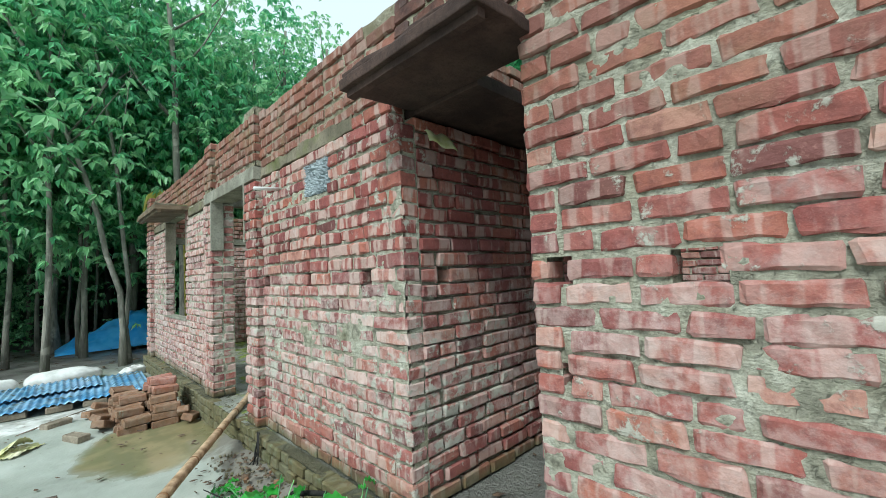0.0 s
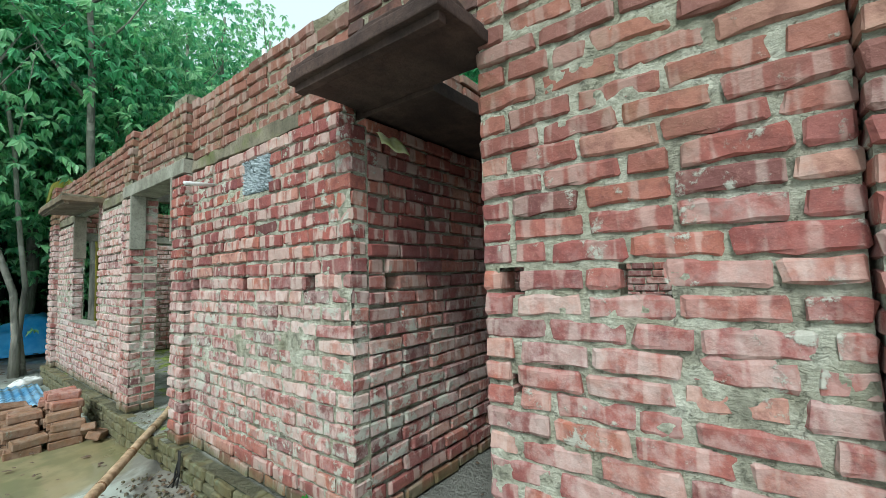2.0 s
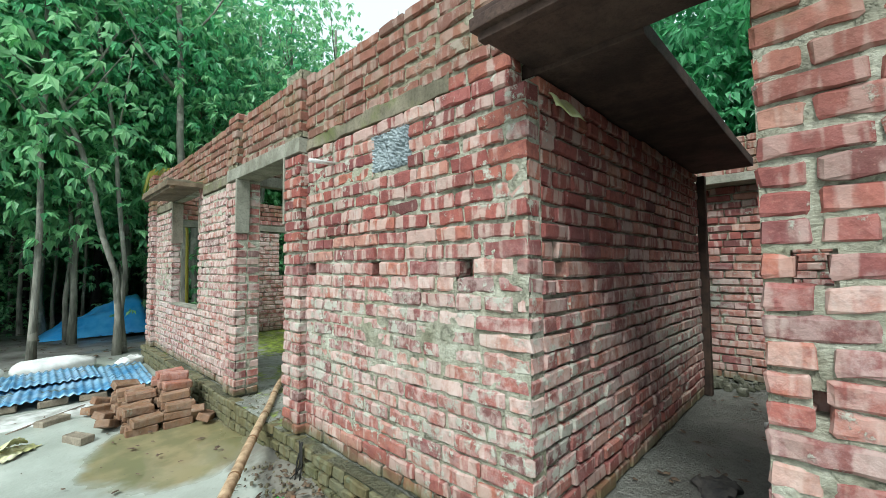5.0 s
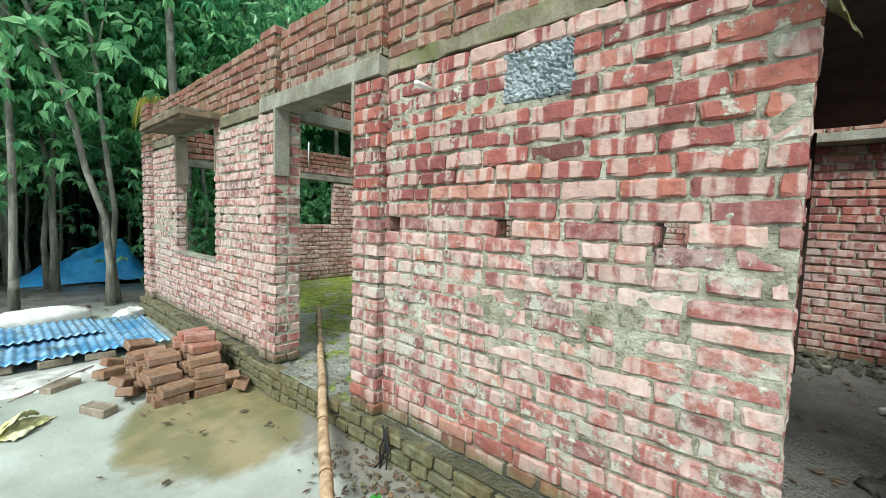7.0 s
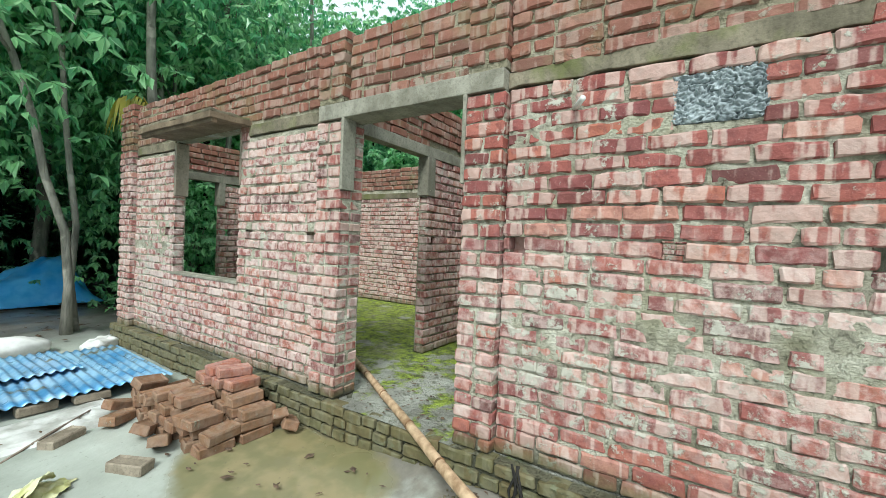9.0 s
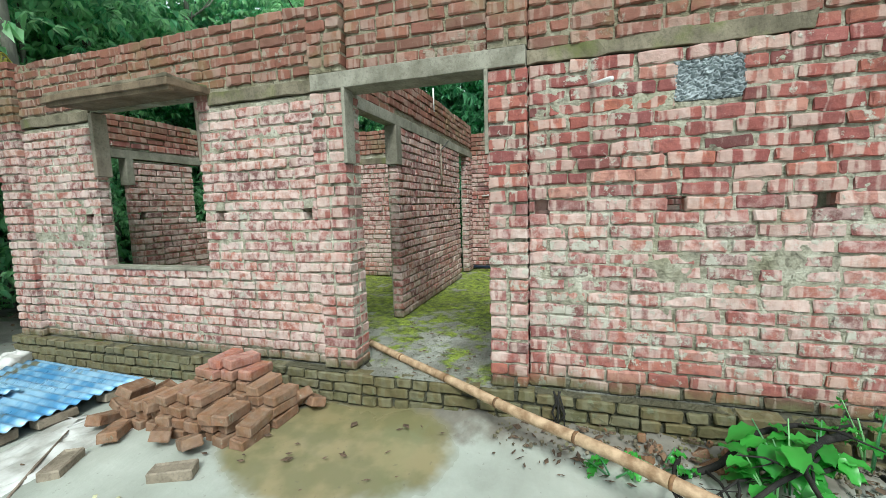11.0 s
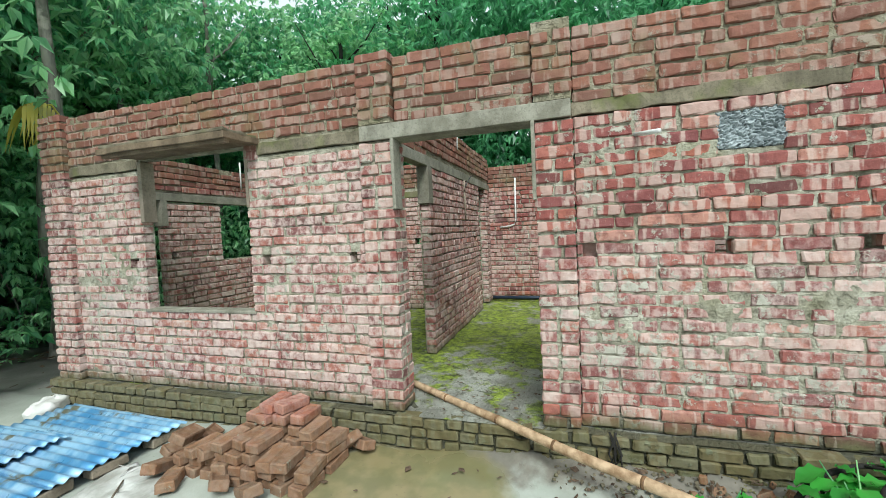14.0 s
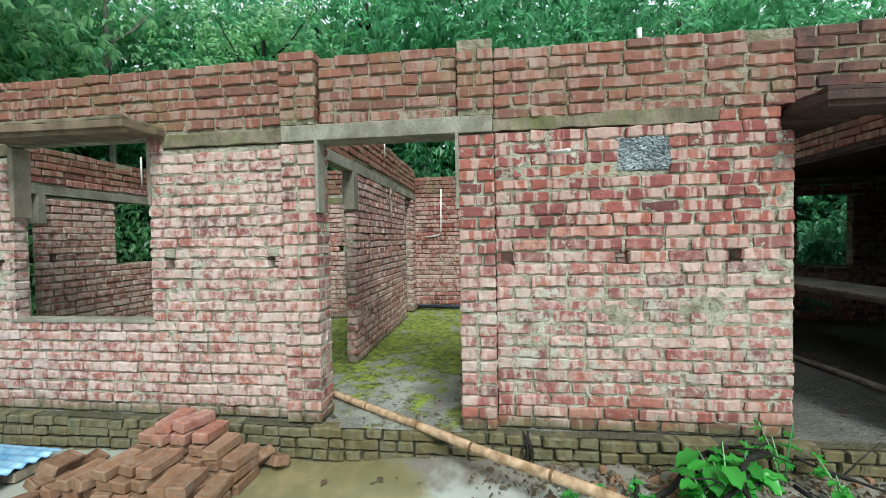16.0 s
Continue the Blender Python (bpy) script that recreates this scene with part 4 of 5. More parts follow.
def shrub(x, y, z, s, seed):
    root = tagged(new("shrub"), "deep green leafy shrub at the wood's edge", "shrub", "shrubs behind the house")
    root.location = (x, y, -0.05)
    r = random.Random(seed)
    for k in range(4):
        a = r.uniform(0, 6.28)
        part("stem", tube_bm([(0, 0, 0), (0.15 * math.cos(a), 0.15 * math.sin(a), z * 0.6), (0.4 * math.cos(a), 0.4 * math.sin(a), z * 1.2)], [0.02, 0.015, 0.006], 6), M_BARK, root, smooth=True)
    share("foliage", CROWNS_AIRY[1 + seed % 2], root, pose(0, 0, z, 0, 0, 40 * seed) @ Matrix.Diagonal((s, s, s * 1.1, 1)))
    return root


for k, (x, y, z, s) in enumerate([(3.0, 12.9, 1.4, 0.80), (3.6, 12.2, 1.5, 0.85), (4.9, 12.0, 1.4, 0.78), (6.4, 12.0, 1.3, 0.6), (8.6, 6.6, 1.2, 0.6), (8.4, 4.8, 1.4, 0.62), (-3.6, 14.0, 0.9, 0.5), (-0.9, 15.5, 1.0, 0.55)]):
    shrub(x, y, z, s, k)

# ---------- things in the yard ----------
def jitter(bm, amount, scale=6.0, seed=0.0):
    for v in bm.verts:
        q = v.co * scale + Vector((seed, seed * 1.7, seed * 0.3))
        v.co += Vector((noise.noise(q), noise.noise(q + Vector((40, 0, 0))), noise.noise(q + Vector((0, 40, 0))))) * amount
    return bm


def sheet_bm(nx, ny, fn):
    bm = bmesh.new()
    g = {(i, j): bm.verts.new(fn(i / nx, j / ny)) for i in range(nx + 1) for j in range(ny + 1)}
    for i in range(nx):
        for j in range(ny):
            bm.faces.new((g[i, j], g[i + 1, j], g[i + 1, j + 1], g[i, j + 1]))
    return bm


def thicken(bm, t):
    bmesh.ops.recalc_face_normals(bm, faces=bm.faces[:])
    bmesh.ops.solidify(bm, geom=bm.faces[:], thickness=t)
    return bm


# heap of loose bricks: every brick is a thing
LOOSE = []
for k in range(6):
    bm = brick_shape(0.245, 0.115, 0.072, 900 + k, 0.004)
    # the frog: a shallow recess in the bed face
    top = max(bm.faces, key=lambda f: f.calc_center_median().z)
    res = bmesh.ops.inset_individual(bm, faces=[top], thickness=0.022, depth=-0.008)
    me = bpy.data.meshes.new("brick")
    bm.to_mesh(me)
    bm.free()
    me.materials.append(M_BRICK_LOOSE)
    me.materials.append(M_BRICK_LOOSE)
    LOOSE.append(me)
MUDDY = [me.copy() for me in LOOSE]
for me in MUDDY:
    me.materials[0] = me.materials[1] = M_BRICK_MUD
r_pile = random.Random(12)


def loose_brick(x, y, z, yaw, tilt=0.0, roll=0.0, label="loose red clay brick in the heap", group="bricks of the heap", shapes=LOOSE):
    ob = new("brick", shapes[r_pile.randrange(6)])
    ob.matrix_world = pose(x, y, z, tilt, roll, yaw)
    return tagged(ob, label, "brick", group)


# courses laid roughly side by side, long side across the view, stepping up towards the wall
for col, (cx, heights) in enumerate([(0.63, (2, 3, 3, 4, 4, 4, 3, 3, 2)), (0.93, (3, 4, 5, 6, 6, 5, 3, 2))]):
    for j, height in enumerate(heights):
        for layer in range(height):
            loose = 1.0 + 0.8 * (col == 0) + 0.5 * (layer == height - 1)
            x = cx + 0.02 * layer * (1 - col) + r_pile.uniform(-0.028, 0.028) * loose
            y = 5.36 + 0.126 * j - 0.06 * (x - 0.8) + r_pile.uniform(-0.008, 0.008)
            loose_brick(x, y, 0.028 + 0.0735 * layer, -7 + r_pile.uniform(-7, 7) * loose + (180 if r_pile.random() < 0.5 else 0), r_pile.uniform(-2, 2) * loose, r_pile.uniform(-2, 2) * loose)
# tumbled ones around it
for x, y, z, yaw, tilt, roll in [(0.50, 6.52, 0.065, 12, 0, 18), (0.72, 6.60, 0.07, -8, 25, 10), (0.92, 6.52, 0.08, 20, 40, 6), (0.40, 6.30, 0.05, 35, 0, 8), (1.08, 5.33, 0.07, 75, 0, 42), (1.13, 5.24, 0.055, 60, 20, 10),
                                 (0.66, 6.44, 0.22, 15, 24, 10), (0.42, 5.66, 0.06, 60, 0, 22), (0.44, 5.92, 0.07, 48, 18, 16)]:
    loose_brick(x, y, z, yaw, tilt, roll)
for x, y, yaw in [(0.205, 5.535, -64), (0.07, 6.26, 30)]:
    loose_brick(x, y, 0.028, yaw, 0, 0, "single mud-coated brick lying in the wet silt", "stray bricks", MUDDY)
for x, y, z, yaw in [(0.86, 6.98, 0.04, 2), (0.44, 6.99, 0.04, -4), (0.10, 7.02, 0.04, 3), (-0.30, 7.06, 0.04, -6), (-0.75, 7.10, 0.04, 4)]:
    loose_brick(x, y, z, yaw, 0, 0, "muddy brick propping the edge of the tin sheets", "props of the tin sheets", MUDDY)
for k in range(8):
    a = r_pile.uniform(0, 360)
    loose_brick(r_pile.uniform(0.95, 1.15), r_pile.uniform(2.0, 3.1), 0.03, a, r_pile.uniform(-30, 30), r_pile.uniform(-30, 30), "broken red brick half buried beside the plinth", "brick rubble").scale = (0.5, 0.8, 0.8)

# corrugated tin sheets
def tin_material():
    n = Nodes("tin_sheet_blue")
    p = n.geo.outputs["Position"]
    c = n.mix(n.span(n.noise(p, 5, 5), 0.35, 0.65), (0.08, 0.25, 0.46), (0.30, 0.50, 0.66))
    c = n.mix(n.span(n.noise(p, 1.7, 4), 0.55, 0.64, 0.0, 0.45), c, (0.46, 0.60, 0.72))
    c = n.mix(n.span(n.noise(p, 3.3, 6), 0.57, 0.65, 0.0, 0.9), c, (0.13, 0.115, 0.045))
    return n.done(c, n.span(n.noise(p, 6, 4), 0.3, 0.7, 0.25, 0.6), n.noise(p, 60, 3), 0.2, 0.004, 0.25)


M_TIN = tin_material()


def tin_sheet(name_label, x, y, z, width, length, yaw, pitch=0.0):
    waves = round(width / 0.076)
    bm = sheet_bm(waves * 8, 10, lambda a, b: ((a - 0.5) * width, b * length, 0.011 * math.sin(2 * math.pi * a * waves) + 0.008 * noise.noise(Vector((a * 3 + x, b * 3, y)))))
    thicken(bm, 0.0018)
    ob = part("tin_sheet", bm, M_TIN, None, name_label, True)
    ob.matrix_world = pose(x, y, z, pitch, 0, yaw)
    return tagged(ob, category="tin sheet", group="stacked tin sheets")


tin_sheet("pale blue corrugated tin sheet propped on bricks", 0.56, 6.92, 0.10, 0.95, 1.62, -3, -0.5)
tin_sheet("pale blue corrugated tin sheet with green muck", -0.37, 6.98, 0.095, 0.95, 1.40, -3, -0.5)
tin_sheet("pale blue corrugated tin sheet overlapping the others", 0.16, 7.62, 0.135, 0.80, 0.95, -1, -1)
tin_sheet("pale blue corrugated tin sheet overlapping the others", -0.70, 7.60, 0.135, 0.90, 0.95, -4, -1)
tin_sheet("pale blue corrugated tin sheet lying farther off", -1.30, 7.05, 0.09, 0.90, 1.2, -3, 0)



def sack(x, y, z, lx, ly, lz, yaw, seed, mat, name="sack", label="full white woven sack lying on the silt"):
    bm = bmesh.new()
    bmesh.ops.create_uvsphere(bm, u_segments=28, v_segments=16, radius=0.5)
    for v in bm.verts:
        c = v.co
        e = 0.75
        c.x, c.y, c.z = (math.copysign(abs(2 * c.x) ** e, c.x) / 2, math.copysign(abs(2 * c.y) ** e, c.y) / 2, math.copysign(abs(2 * c.z) ** 0.8, c.z) / 2)
        v.co = Vector((c.x * lx, c.y * ly, max(c.z, -0.36) * lz))
    jitter(bm, 0.045, 5, seed)
    jitter(bm, 0.012 if lx > 0.4 and mat is not M_YELLOW else 0.035, 20, seed)
    ob = part(name, bm, mat, None, label, True)
    ob.matrix_world = pose(x, y, z + lz * 0.34, 0, 0, yaw)
    return tagged(ob, category="sack")


sack(0.20, 9.05, 0.0, 0.95, 0.45, 0.26, 8, 1.0, M_SACK)
sack(-0.75, 9.0, 0.0, 0.9, 0.45, 0.24, -6, 2.0, M_SACK)
sack(1.05, 8.78, 0.0, 0.40, 0.26, 0.15, 30, 3.0, M_SACK, label="small crumpled white sack against the plinth")


def open_bag(x, y, yaw):
    """A crumpled plastic bag, its mouth gaping: a folded lower sheet and a ruffled upper flap."""
    root = tagged(new("plastic_bag"), "crumpled pale yellow plastic bag gaping open in the mud", "bag")
    root.matrix_world = pose(x, y, 0.012, 0, 0, yaw) @ Matrix.Diagonal((0.78, 0.85, 0.9, 1))

    def lower(a, b):
        q = Vector((a * 3.1, b * 2.7, 4.0))
        u, v = a - 0.5, b - 0.5
        rim = 1 - min(1.0, 2.0 * math.hypot(u, v))
        return (0.42 * u + 0.03 * noise.noise(q * 2), 0.27 * v + 0.03 * noise.noise(q * 2 + Vector((9, 0, 0))), max(0.0, 0.03 * noise.noise(q * 2.6) + 0.035 * abs(noise.noise(q * 1.3)) + 0.02 * rim))

    def flap(a, b):
        q = Vector((a * 4.0, b * 2.0, 11.0))
        u = a - 0.5
        lift = math.sin(math.pi * a) * b
        return (0.38 * u + 0.025 * noise.noise(q * 2), 0.10 - 0.16 * b * (1 - 1.2 * u * u) + 0.02 * noise.noise(q * 2.5), 0.03 + 0.11 * lift + 0.022 * noise.noise(q * 3.0))

    part("lower_sheet", thicken(sheet_bm(26, 18, lower), 0.0015), M_YELLOW, root, smooth=True)
    part("mouth_flap", thicken(sheet_bm(26, 10, flap), 0.0015), M_YELLOW, root, smooth=True)
    return root


open_bag(-0.21, 5.60, 48)

# white plastic sheet spread on the ground
def ground_cloth():
    def fn(a, b):
        x, y = -0.95 + 1.52 * a, 6.30 + 0.62 * b + 0.05 * math.sin(a * 9)
        q = Vector((a * 4, b * 3, 5))
        edge = min(a, 1 - a, b, 1 - b) * 6
        return (x + 0.10 * noise.noise(q * 1.7), y + 0.16 * (0.5 - a) + 0.05 * noise.noise(q * 1.7), 0.004 + min(1, edge) * (0.008 + 0.035 * abs(noise.noise(q * 1.6)) + 0.02 * noise.noise(q * 5)))
    bm = thicken(sheet_bm(44, 30, fn), 0.003)
    ob = part("plastic_sheet", bm, M_CLOTH, None, "wrinkled white plastic sheet on the wet ground", True)
    return tagged(ob, category="plastic sheet")


ground_cloth()


def tarpaulin():
    def fn(a, b):
        x, y = 0.10 + 2.2 * a, 12.7 + 1.8 * b
        q = Vector((a * 3, b * 3, 9))
        h = math.sin(math.pi * min(1, b * 1.15)) * (0.25 + 0.55 * math.exp(-((a - 0.72) / 0.32) ** 2)) * min(1, 5 * min(a, 1 - a) + 0.1)
        return (x, y, 0.01 + h + 0.10 * abs(noise.noise(q * 1.5)) * min(1, h * 4) + 0.07 * noise.noise(q * 4) * min(1, h * 4) + 0.035 * noise.noise(q * 9) * min(1, h * 4))
    bm = thicken(sheet_bm(48, 34, fn), 0.004)
    ob = part("tarpaulin", bm, M_TARP, None, "bright blue tarpaulin draped over a heap", True)
    return tagged(ob, category="tarpaulin")


tarpaulin()


# bamboo pole with nodes
def bamboo_pole(a, b, r0, r1):
    root = tagged(new("bamboo_pole"), "pale bamboo pole lying through the doorway over the plinth", "pole")
    a, b = Vector(a), Vector(b)
    n = 60
    pts = [a.lerp(b, i / n) + Vector((0.012 * noise.noise(Vector((i * 0.11, 0, 0))), 0, 0.012 * noise.noise(Vector((i * 0.11, 9, 0))))) for i in range(n + 1)]
    part("pole", tube_bm(pts, [r0 + (r1 - r0) * i / n for i in range(n + 1)], 14), M_BAMBOO, root, smooth=True)
    for i in (3, 8, 14, 21, 27, 34, 40, 47, 53, 58):
        d = (pts[i + 1] - pts[i]).normalized()
        rr = (r0 + (r1 - r0) * i / n)
        part("node_ring", tube_bm([pts[i] - d * 0.010, pts[i] - d * 0.003, pts[i] + d * 0.003, pts[i] + d * 0.010], [rr, rr + 0.0035, rr + 0.0035, rr], 14), M_BAMBOO_DARK, root, "dark knot ring", True)
    return root


bamboo_pole((2.66, 6.49, 0.30), (0.19, 2.43, 0.262), 0.026, 0.034)


def log(points, radii, label, mat, name="branch", sides=8, cat="branch"):
    ob = part(name, jitter(tube_bm(points, radii, sides), 0.006, 14, points[0][0]), mat, None, label, True)
    return tagged(ob, category=cat)


log([(-0.24, 6.20, 0.012), (0.04, 6.43, 0.02), (0.34, 6.67, 0.03)], [0.007, 0.009, 0.006], "thin grey stick lying across the plastic sheet", M_WOOD_OLD, "stick", 6, "stick")
log([(-0.75, 4.22, 0.03), (-0.3, 4.12, 0.035), (0.05, 4.04, 0.03)], [0.035, 0.04, 0.03], "weathered grey plank end lying in the mud", M_WOOD_OLD, "plank", 6, "plank")


def dead_branch(start, heading, length, radius, seed, label):
    """A crooked black branch with side twigs, lying along the ground."""
    r = random.Random(seed)
    root = new("dead_branch")

    def grow(p, h, ln, rad, depth):
        pts, rads = [p], [rad]
        n = 6
        for i in range(n):
            h += r.uniform(-0.35, 0.35)
            p = p + Vector((math.cos(h), math.sin(h), r.uniform(-0.12, 0.16))) * ln / n
            p.z = min(max(p.z, 0.05), 0.34)
            pts.append(p)
            rads.append(rad * (1 - 0.7 * (i + 1) / n))
            if depth and r.random() < 0.5:
                grow(p, h + r.choice((-1, 1)) * r.uniform(0.5, 1.0), ln * 0.5, rad * 0.5, depth - 1)
        part("limb" if depth == 2 else "twig", tube_bm(pts, rads, 6), M_BARK_DARK, root, smooth=True)

    grow(Vector(start), heading, length, radius, 2)
    return tagged(root, label, "branch", "dead branches by the wall")


dead_branch((1.12, 1.95, 0.27), 2.35, 1.15, 0.022, 3, "black dead branch leaning over the rubble")
dead_branch((1.02, 2.05, 0.12), 1.9, 0.9, 0.014, 5, "thin black dead branch in the weeds")
dead_branch((1.0, 1.35, 0.10), 2.6, 0.9, 0.012, 7, "thin black dead branch in the weeds")
dead_branch((0.95, 1.9, 0.16), 3.3, 0.8, 0.014, 9, "twiggy black dead branch on the silt")
dead_branch((1.15, 1.2, 0.08), 1.2, 0.8, 0.010, 15, "thin black twig beside the plinth")
dead_branch((1.05, 2.75, 0.08), 2.9, 0.6, 0.016, 17, "short black root on the ground")



def crooked_branch(points, radii, twigs, label):
    root = tagged(new("dead_branch"), label, "branch", "dead branches by the wall")
    fine, rad = [], []
    for i in range(len(points) - 1):
        for k in range(4):
            u = k / 4
            fine.append(Vector(points[i]).lerp(Vector(points[i + 1]), u) + Vector((noise.noise(Vector((i + u, 1, 2))), noise.noise(Vector((i + u, 5, 2))), noise.noise(Vector((i + u, 9, 2))))) * 0.025)
            rad.append(radii[i] * (1 - u) + radii[i + 1] * u)
    part("limb", tube_bm(fine, rad, 8), M_BARK_DARK, root, smooth=True)
    for a, b, c, rr in twigs:
        part("twig", tube_bm([a, b, c], [rr, rr * 0.8, rr * 0.4], 6), M_BARK_DARK, root, smooth=True)


crooked_branch([(1.16, 1.92, 0.30), (1.12, 2.18, 0.29), (1.04, 2.42, 0.24), (0.98, 2.52, 0.15), (0.90, 2.66, 0.09), (0.78, 2.85, 0.05)], [0.010, 0.014, 0.017, 0.018, 0.018, 0.010],
               [((1.04, 2.42, 0.24), (0.96, 2.40, 0.14), (0.88, 2.42, 0.03), 0.012), ((0.90, 2.66, 0.09), (0.80, 2.62, 0.10), (0.66, 2.58, 0.05), 0.010), ((1.12, 2.18, 0.29), (1.02, 2.05, 0.33), (0.9, 1.9, 0.30), 0.008)],
               "crooked black branch resting on the plinth edge")
crooked_branch([(0.95, 2.05, 0.20), (0.75, 2.32, 0.24), (0.56, 2.56, 0.20), (0.40, 2.82, 0.12), (0.32, 3.02, 0.07)], [0.010, 0.012, 0.011, 0.009, 0.006],
               [((0.56, 2.56, 0.20), (0.42, 2.52, 0.24), (0.25, 2.56, 0.20), 0.007), ((0.75, 2.32, 0.24), (0.70, 2.48, 0.32), (0.62, 2.62, 0.36), 0.006), ((0.40, 2.82, 0.12), (0.36, 2.72, 0.06), (0.34, 2.62, 0.02), 0.006)],
               "long forked black branch over the silt")
crooked_branch([(1.18, 1.75, 0.22), (1.08, 1.55, 0.16), (0.98, 1.35, 0.12), (0.86, 1.1, 0.06)], [0.010, 0.010, 0.008, 0.005],
               [((1.08, 1.55, 0.16), (1.14, 1.40, 0.24), (1.16, 1.28, 0.34), 0.006)], "thin black branch before the entry step")


# broad-leaved weeds
def weed(x, y, z, stems, height, leaf, seed, label):
    r = random.Random(seed)
    root = new("weed")
    root.location = (x, y, z)
    tagged(root, label, "plant", "weeds by the plinth")
    for s in range(stems):
        a = r.uniform(0, 2 * math.pi)
        out = r.uniform(0.05, 0.20)
        hgt = height * r.uniform(0.6, 1.0)
        pts = [(0.02 * math.cos(a), 0.02 * math.sin(a), 0), (out * 0.5 * math.cos(a), out * 0.5 * math.sin(a), hgt * 0.55), (out * math.cos(a), out * math.sin(a), hgt)]
        part("stem", tube_bm(pts, [0.006, 0.005, 0.003], 5), M_LEAF_LIGHT, root, smooth=True)
        for q in range(r.randint(3, 5)):
            t = 0.4 + 0.6 * q / 4
            base = Vector(pts[1]).lerp(Vector(pts[2]), max(0, (t - 0.5) * 2))
            yaw = a + r.uniform(-1.6, 1.6)
            ln = leaf * r.uniform(0.6, 1.1)
            pit = r.uniform(-0.5, 0.35)
            bm = bmesh.new()
            rows = []
            d = Vector((math.cos(yaw) * math.cos(pit), math.sin(yaw) * math.cos(pit), math.sin(pit)))
            side = d.cross(Vector((0, 0, 1))).normalized()
            up = side.cross(d)
            for i in range(8):
                u = i / 7
                w = ln * 0.36 * math.sin(math.pi * min(1, u * 0.93 + 0.05)) ** 0.8
                mid = base + d * ln * u - up * ln * 0.28 * u * u
                wav = 0.012 * math.sin(i * 2.4)
                rows.append([bm.verts.new(mid - side * w + up * (w * 0.32 + wav)), bm.verts.new(mid - side * w * 0.5 + up * w * 0.1), bm.verts.new(mid), bm.verts.new(mid + side * w * 0.5 + up * w * 0.1), bm.verts.new(mid + side * w + up * (w * 0.32 - wav))])
            for r0, r1 in zip(rows, rows[1:]):
                for k in range(4):
                    bm.faces.new((r0[k], r0[k + 1], r1[k + 1], r1[k]))
            part("leaf", bm, M_LEAF_WEED, root, smooth=True)
    return root


weed(0.86, 2.30, 0.06, 6, 0.34, 0.17, 1, "lush broad-leaved green weed beside the plinth")
weed(0.72, 2.42, 0.04, 5, 0.22, 0.15, 2, "lush broad-leaved green weed beside the plinth")
weed(0.98, 2.14, 0.08, 4, 0.30, 0.13, 3, "broad-leaved green weed among black twigs")
weed(1.10, 1.86, 0.10, 4, 0.36, 0.08, 4, "small-leaved upright weed by the entry")
weed(0.92, 2.86, 0.05, 3, 0.10, 0.07, 5, "creeping green weed on the rubble")
weed(0.80, 3.12, 0.03, 3, 0.08, 0.07, 6, "creeping green weed on the rubble")
weed(0.98, 1.62, 0.08, 3, 0.18, 0.09, 7, "small green weed by the entry")
weed(0.62, 2.14, 0.04, 3, 0.16, 0.12, 8, "broad-leaved green weed among black twigs")

# withered creeper hanging on the plinth below the pilaster
for k in range(5):
    a = random.Random(70 + k)
    log([(PLINTH - 0.012, 3.42 + a.uniform(-0.03, 0.03), 0.30), (PLINTH - 0.02 - 0.02 * a.random(), 3.41 + a.uniform(-0.04, 0.04), 0.16), (PLINTH - 0.05 - 0.04 * a.random(), 3.40 + a.uniform(-0.08, 0.08), 0.05)],
        [0.006, 0.007, 0.004], "withered black creeper on the mossy plinth", M_BARK_DARK, "creeper", 5, "creeper")


# litter on the silt: dead leaves and twigs
def litter(count, x0, x1, y0, y1, z, seed, size, mat, label, tilt=0.25):
    r = random.Random(seed)
    verts, faces = [], []
    for _ in range(count):
        x, y, a, ln = r.uniform(x0, x1), r.uniform(y0, y1), r.uniform(0, 6.3), size * r.uniform(0.3, 1.4)
        w = ln * r.uniform(0.12, 0.35)
        d, s = Vector((math.cos(a), math.sin(a), r.uniform(-tilt, tilt) * 0.4)), Vector((-math.sin(a), math.cos(a), r.uniform(-tilt, tilt)))
        c = Vector((x, y, z + r.uniform(0.004, 0.012) + (0.07 * min(1, max(0, (x - 0.75) / 0.45)) if z < 0.1 and y < 4.4 and x > 0.75 else 0)))
        n0 = len(verts)
        verts += [c - d * ln / 2, c - d * ln * 0.1 + s * w, c + d * ln / 2, c - d * ln * 0.1 - s * w, c + Vector((0, 0, 0.006))]
        faces += [(n0, n0 + 1, n0 + 4), (n0 + 1, n0 + 2, n0 + 4), (n0 + 2, n0 + 3, n0 + 4), (n0 + 3, n0, n0 + 4)]
    ob = mesh_object("leaf_litter", verts, faces, mat, None, label)
    return tagged(ob, category="leaf litter", kind="stuff")


litter(70, -0.9, 1.0, 2.6, 6.6, 0.010, 1, 0.07, M_DEAD_LEAF, "dead leaves and chips strewn over wet silt")
litter(240, 0.75, 1.2, 1.2, 3.7, 0.02, 2, 0.06, M_DEAD_LEAF, "dead leaves and crumbs along the plinth", 0.7)
litter(500, -4, 3, 9.4, 15, 0.02, 3, 0.12, M_DEAD_LEAF, "fallen leaves under the trees")
litter(160, 1.4, 5.1, -0.0, 1.6, FLOOR, 4, 0.06, M_DEAD_LEAF, "twigs and dry leaves on the entry floor")
litter(120, 1.3, 2.6, 3.8, 5.0, FLOOR, 5, 0.04, M_DEAD_LEAF, "crumbs and dry leaves on the doorway floor")
litter(40, 1.25, 1.6, 3.9, 4.9, FLOOR, 6, 0.018, M_MORTAR_NEAR, "pale mortar crumbs on the doorway floor")


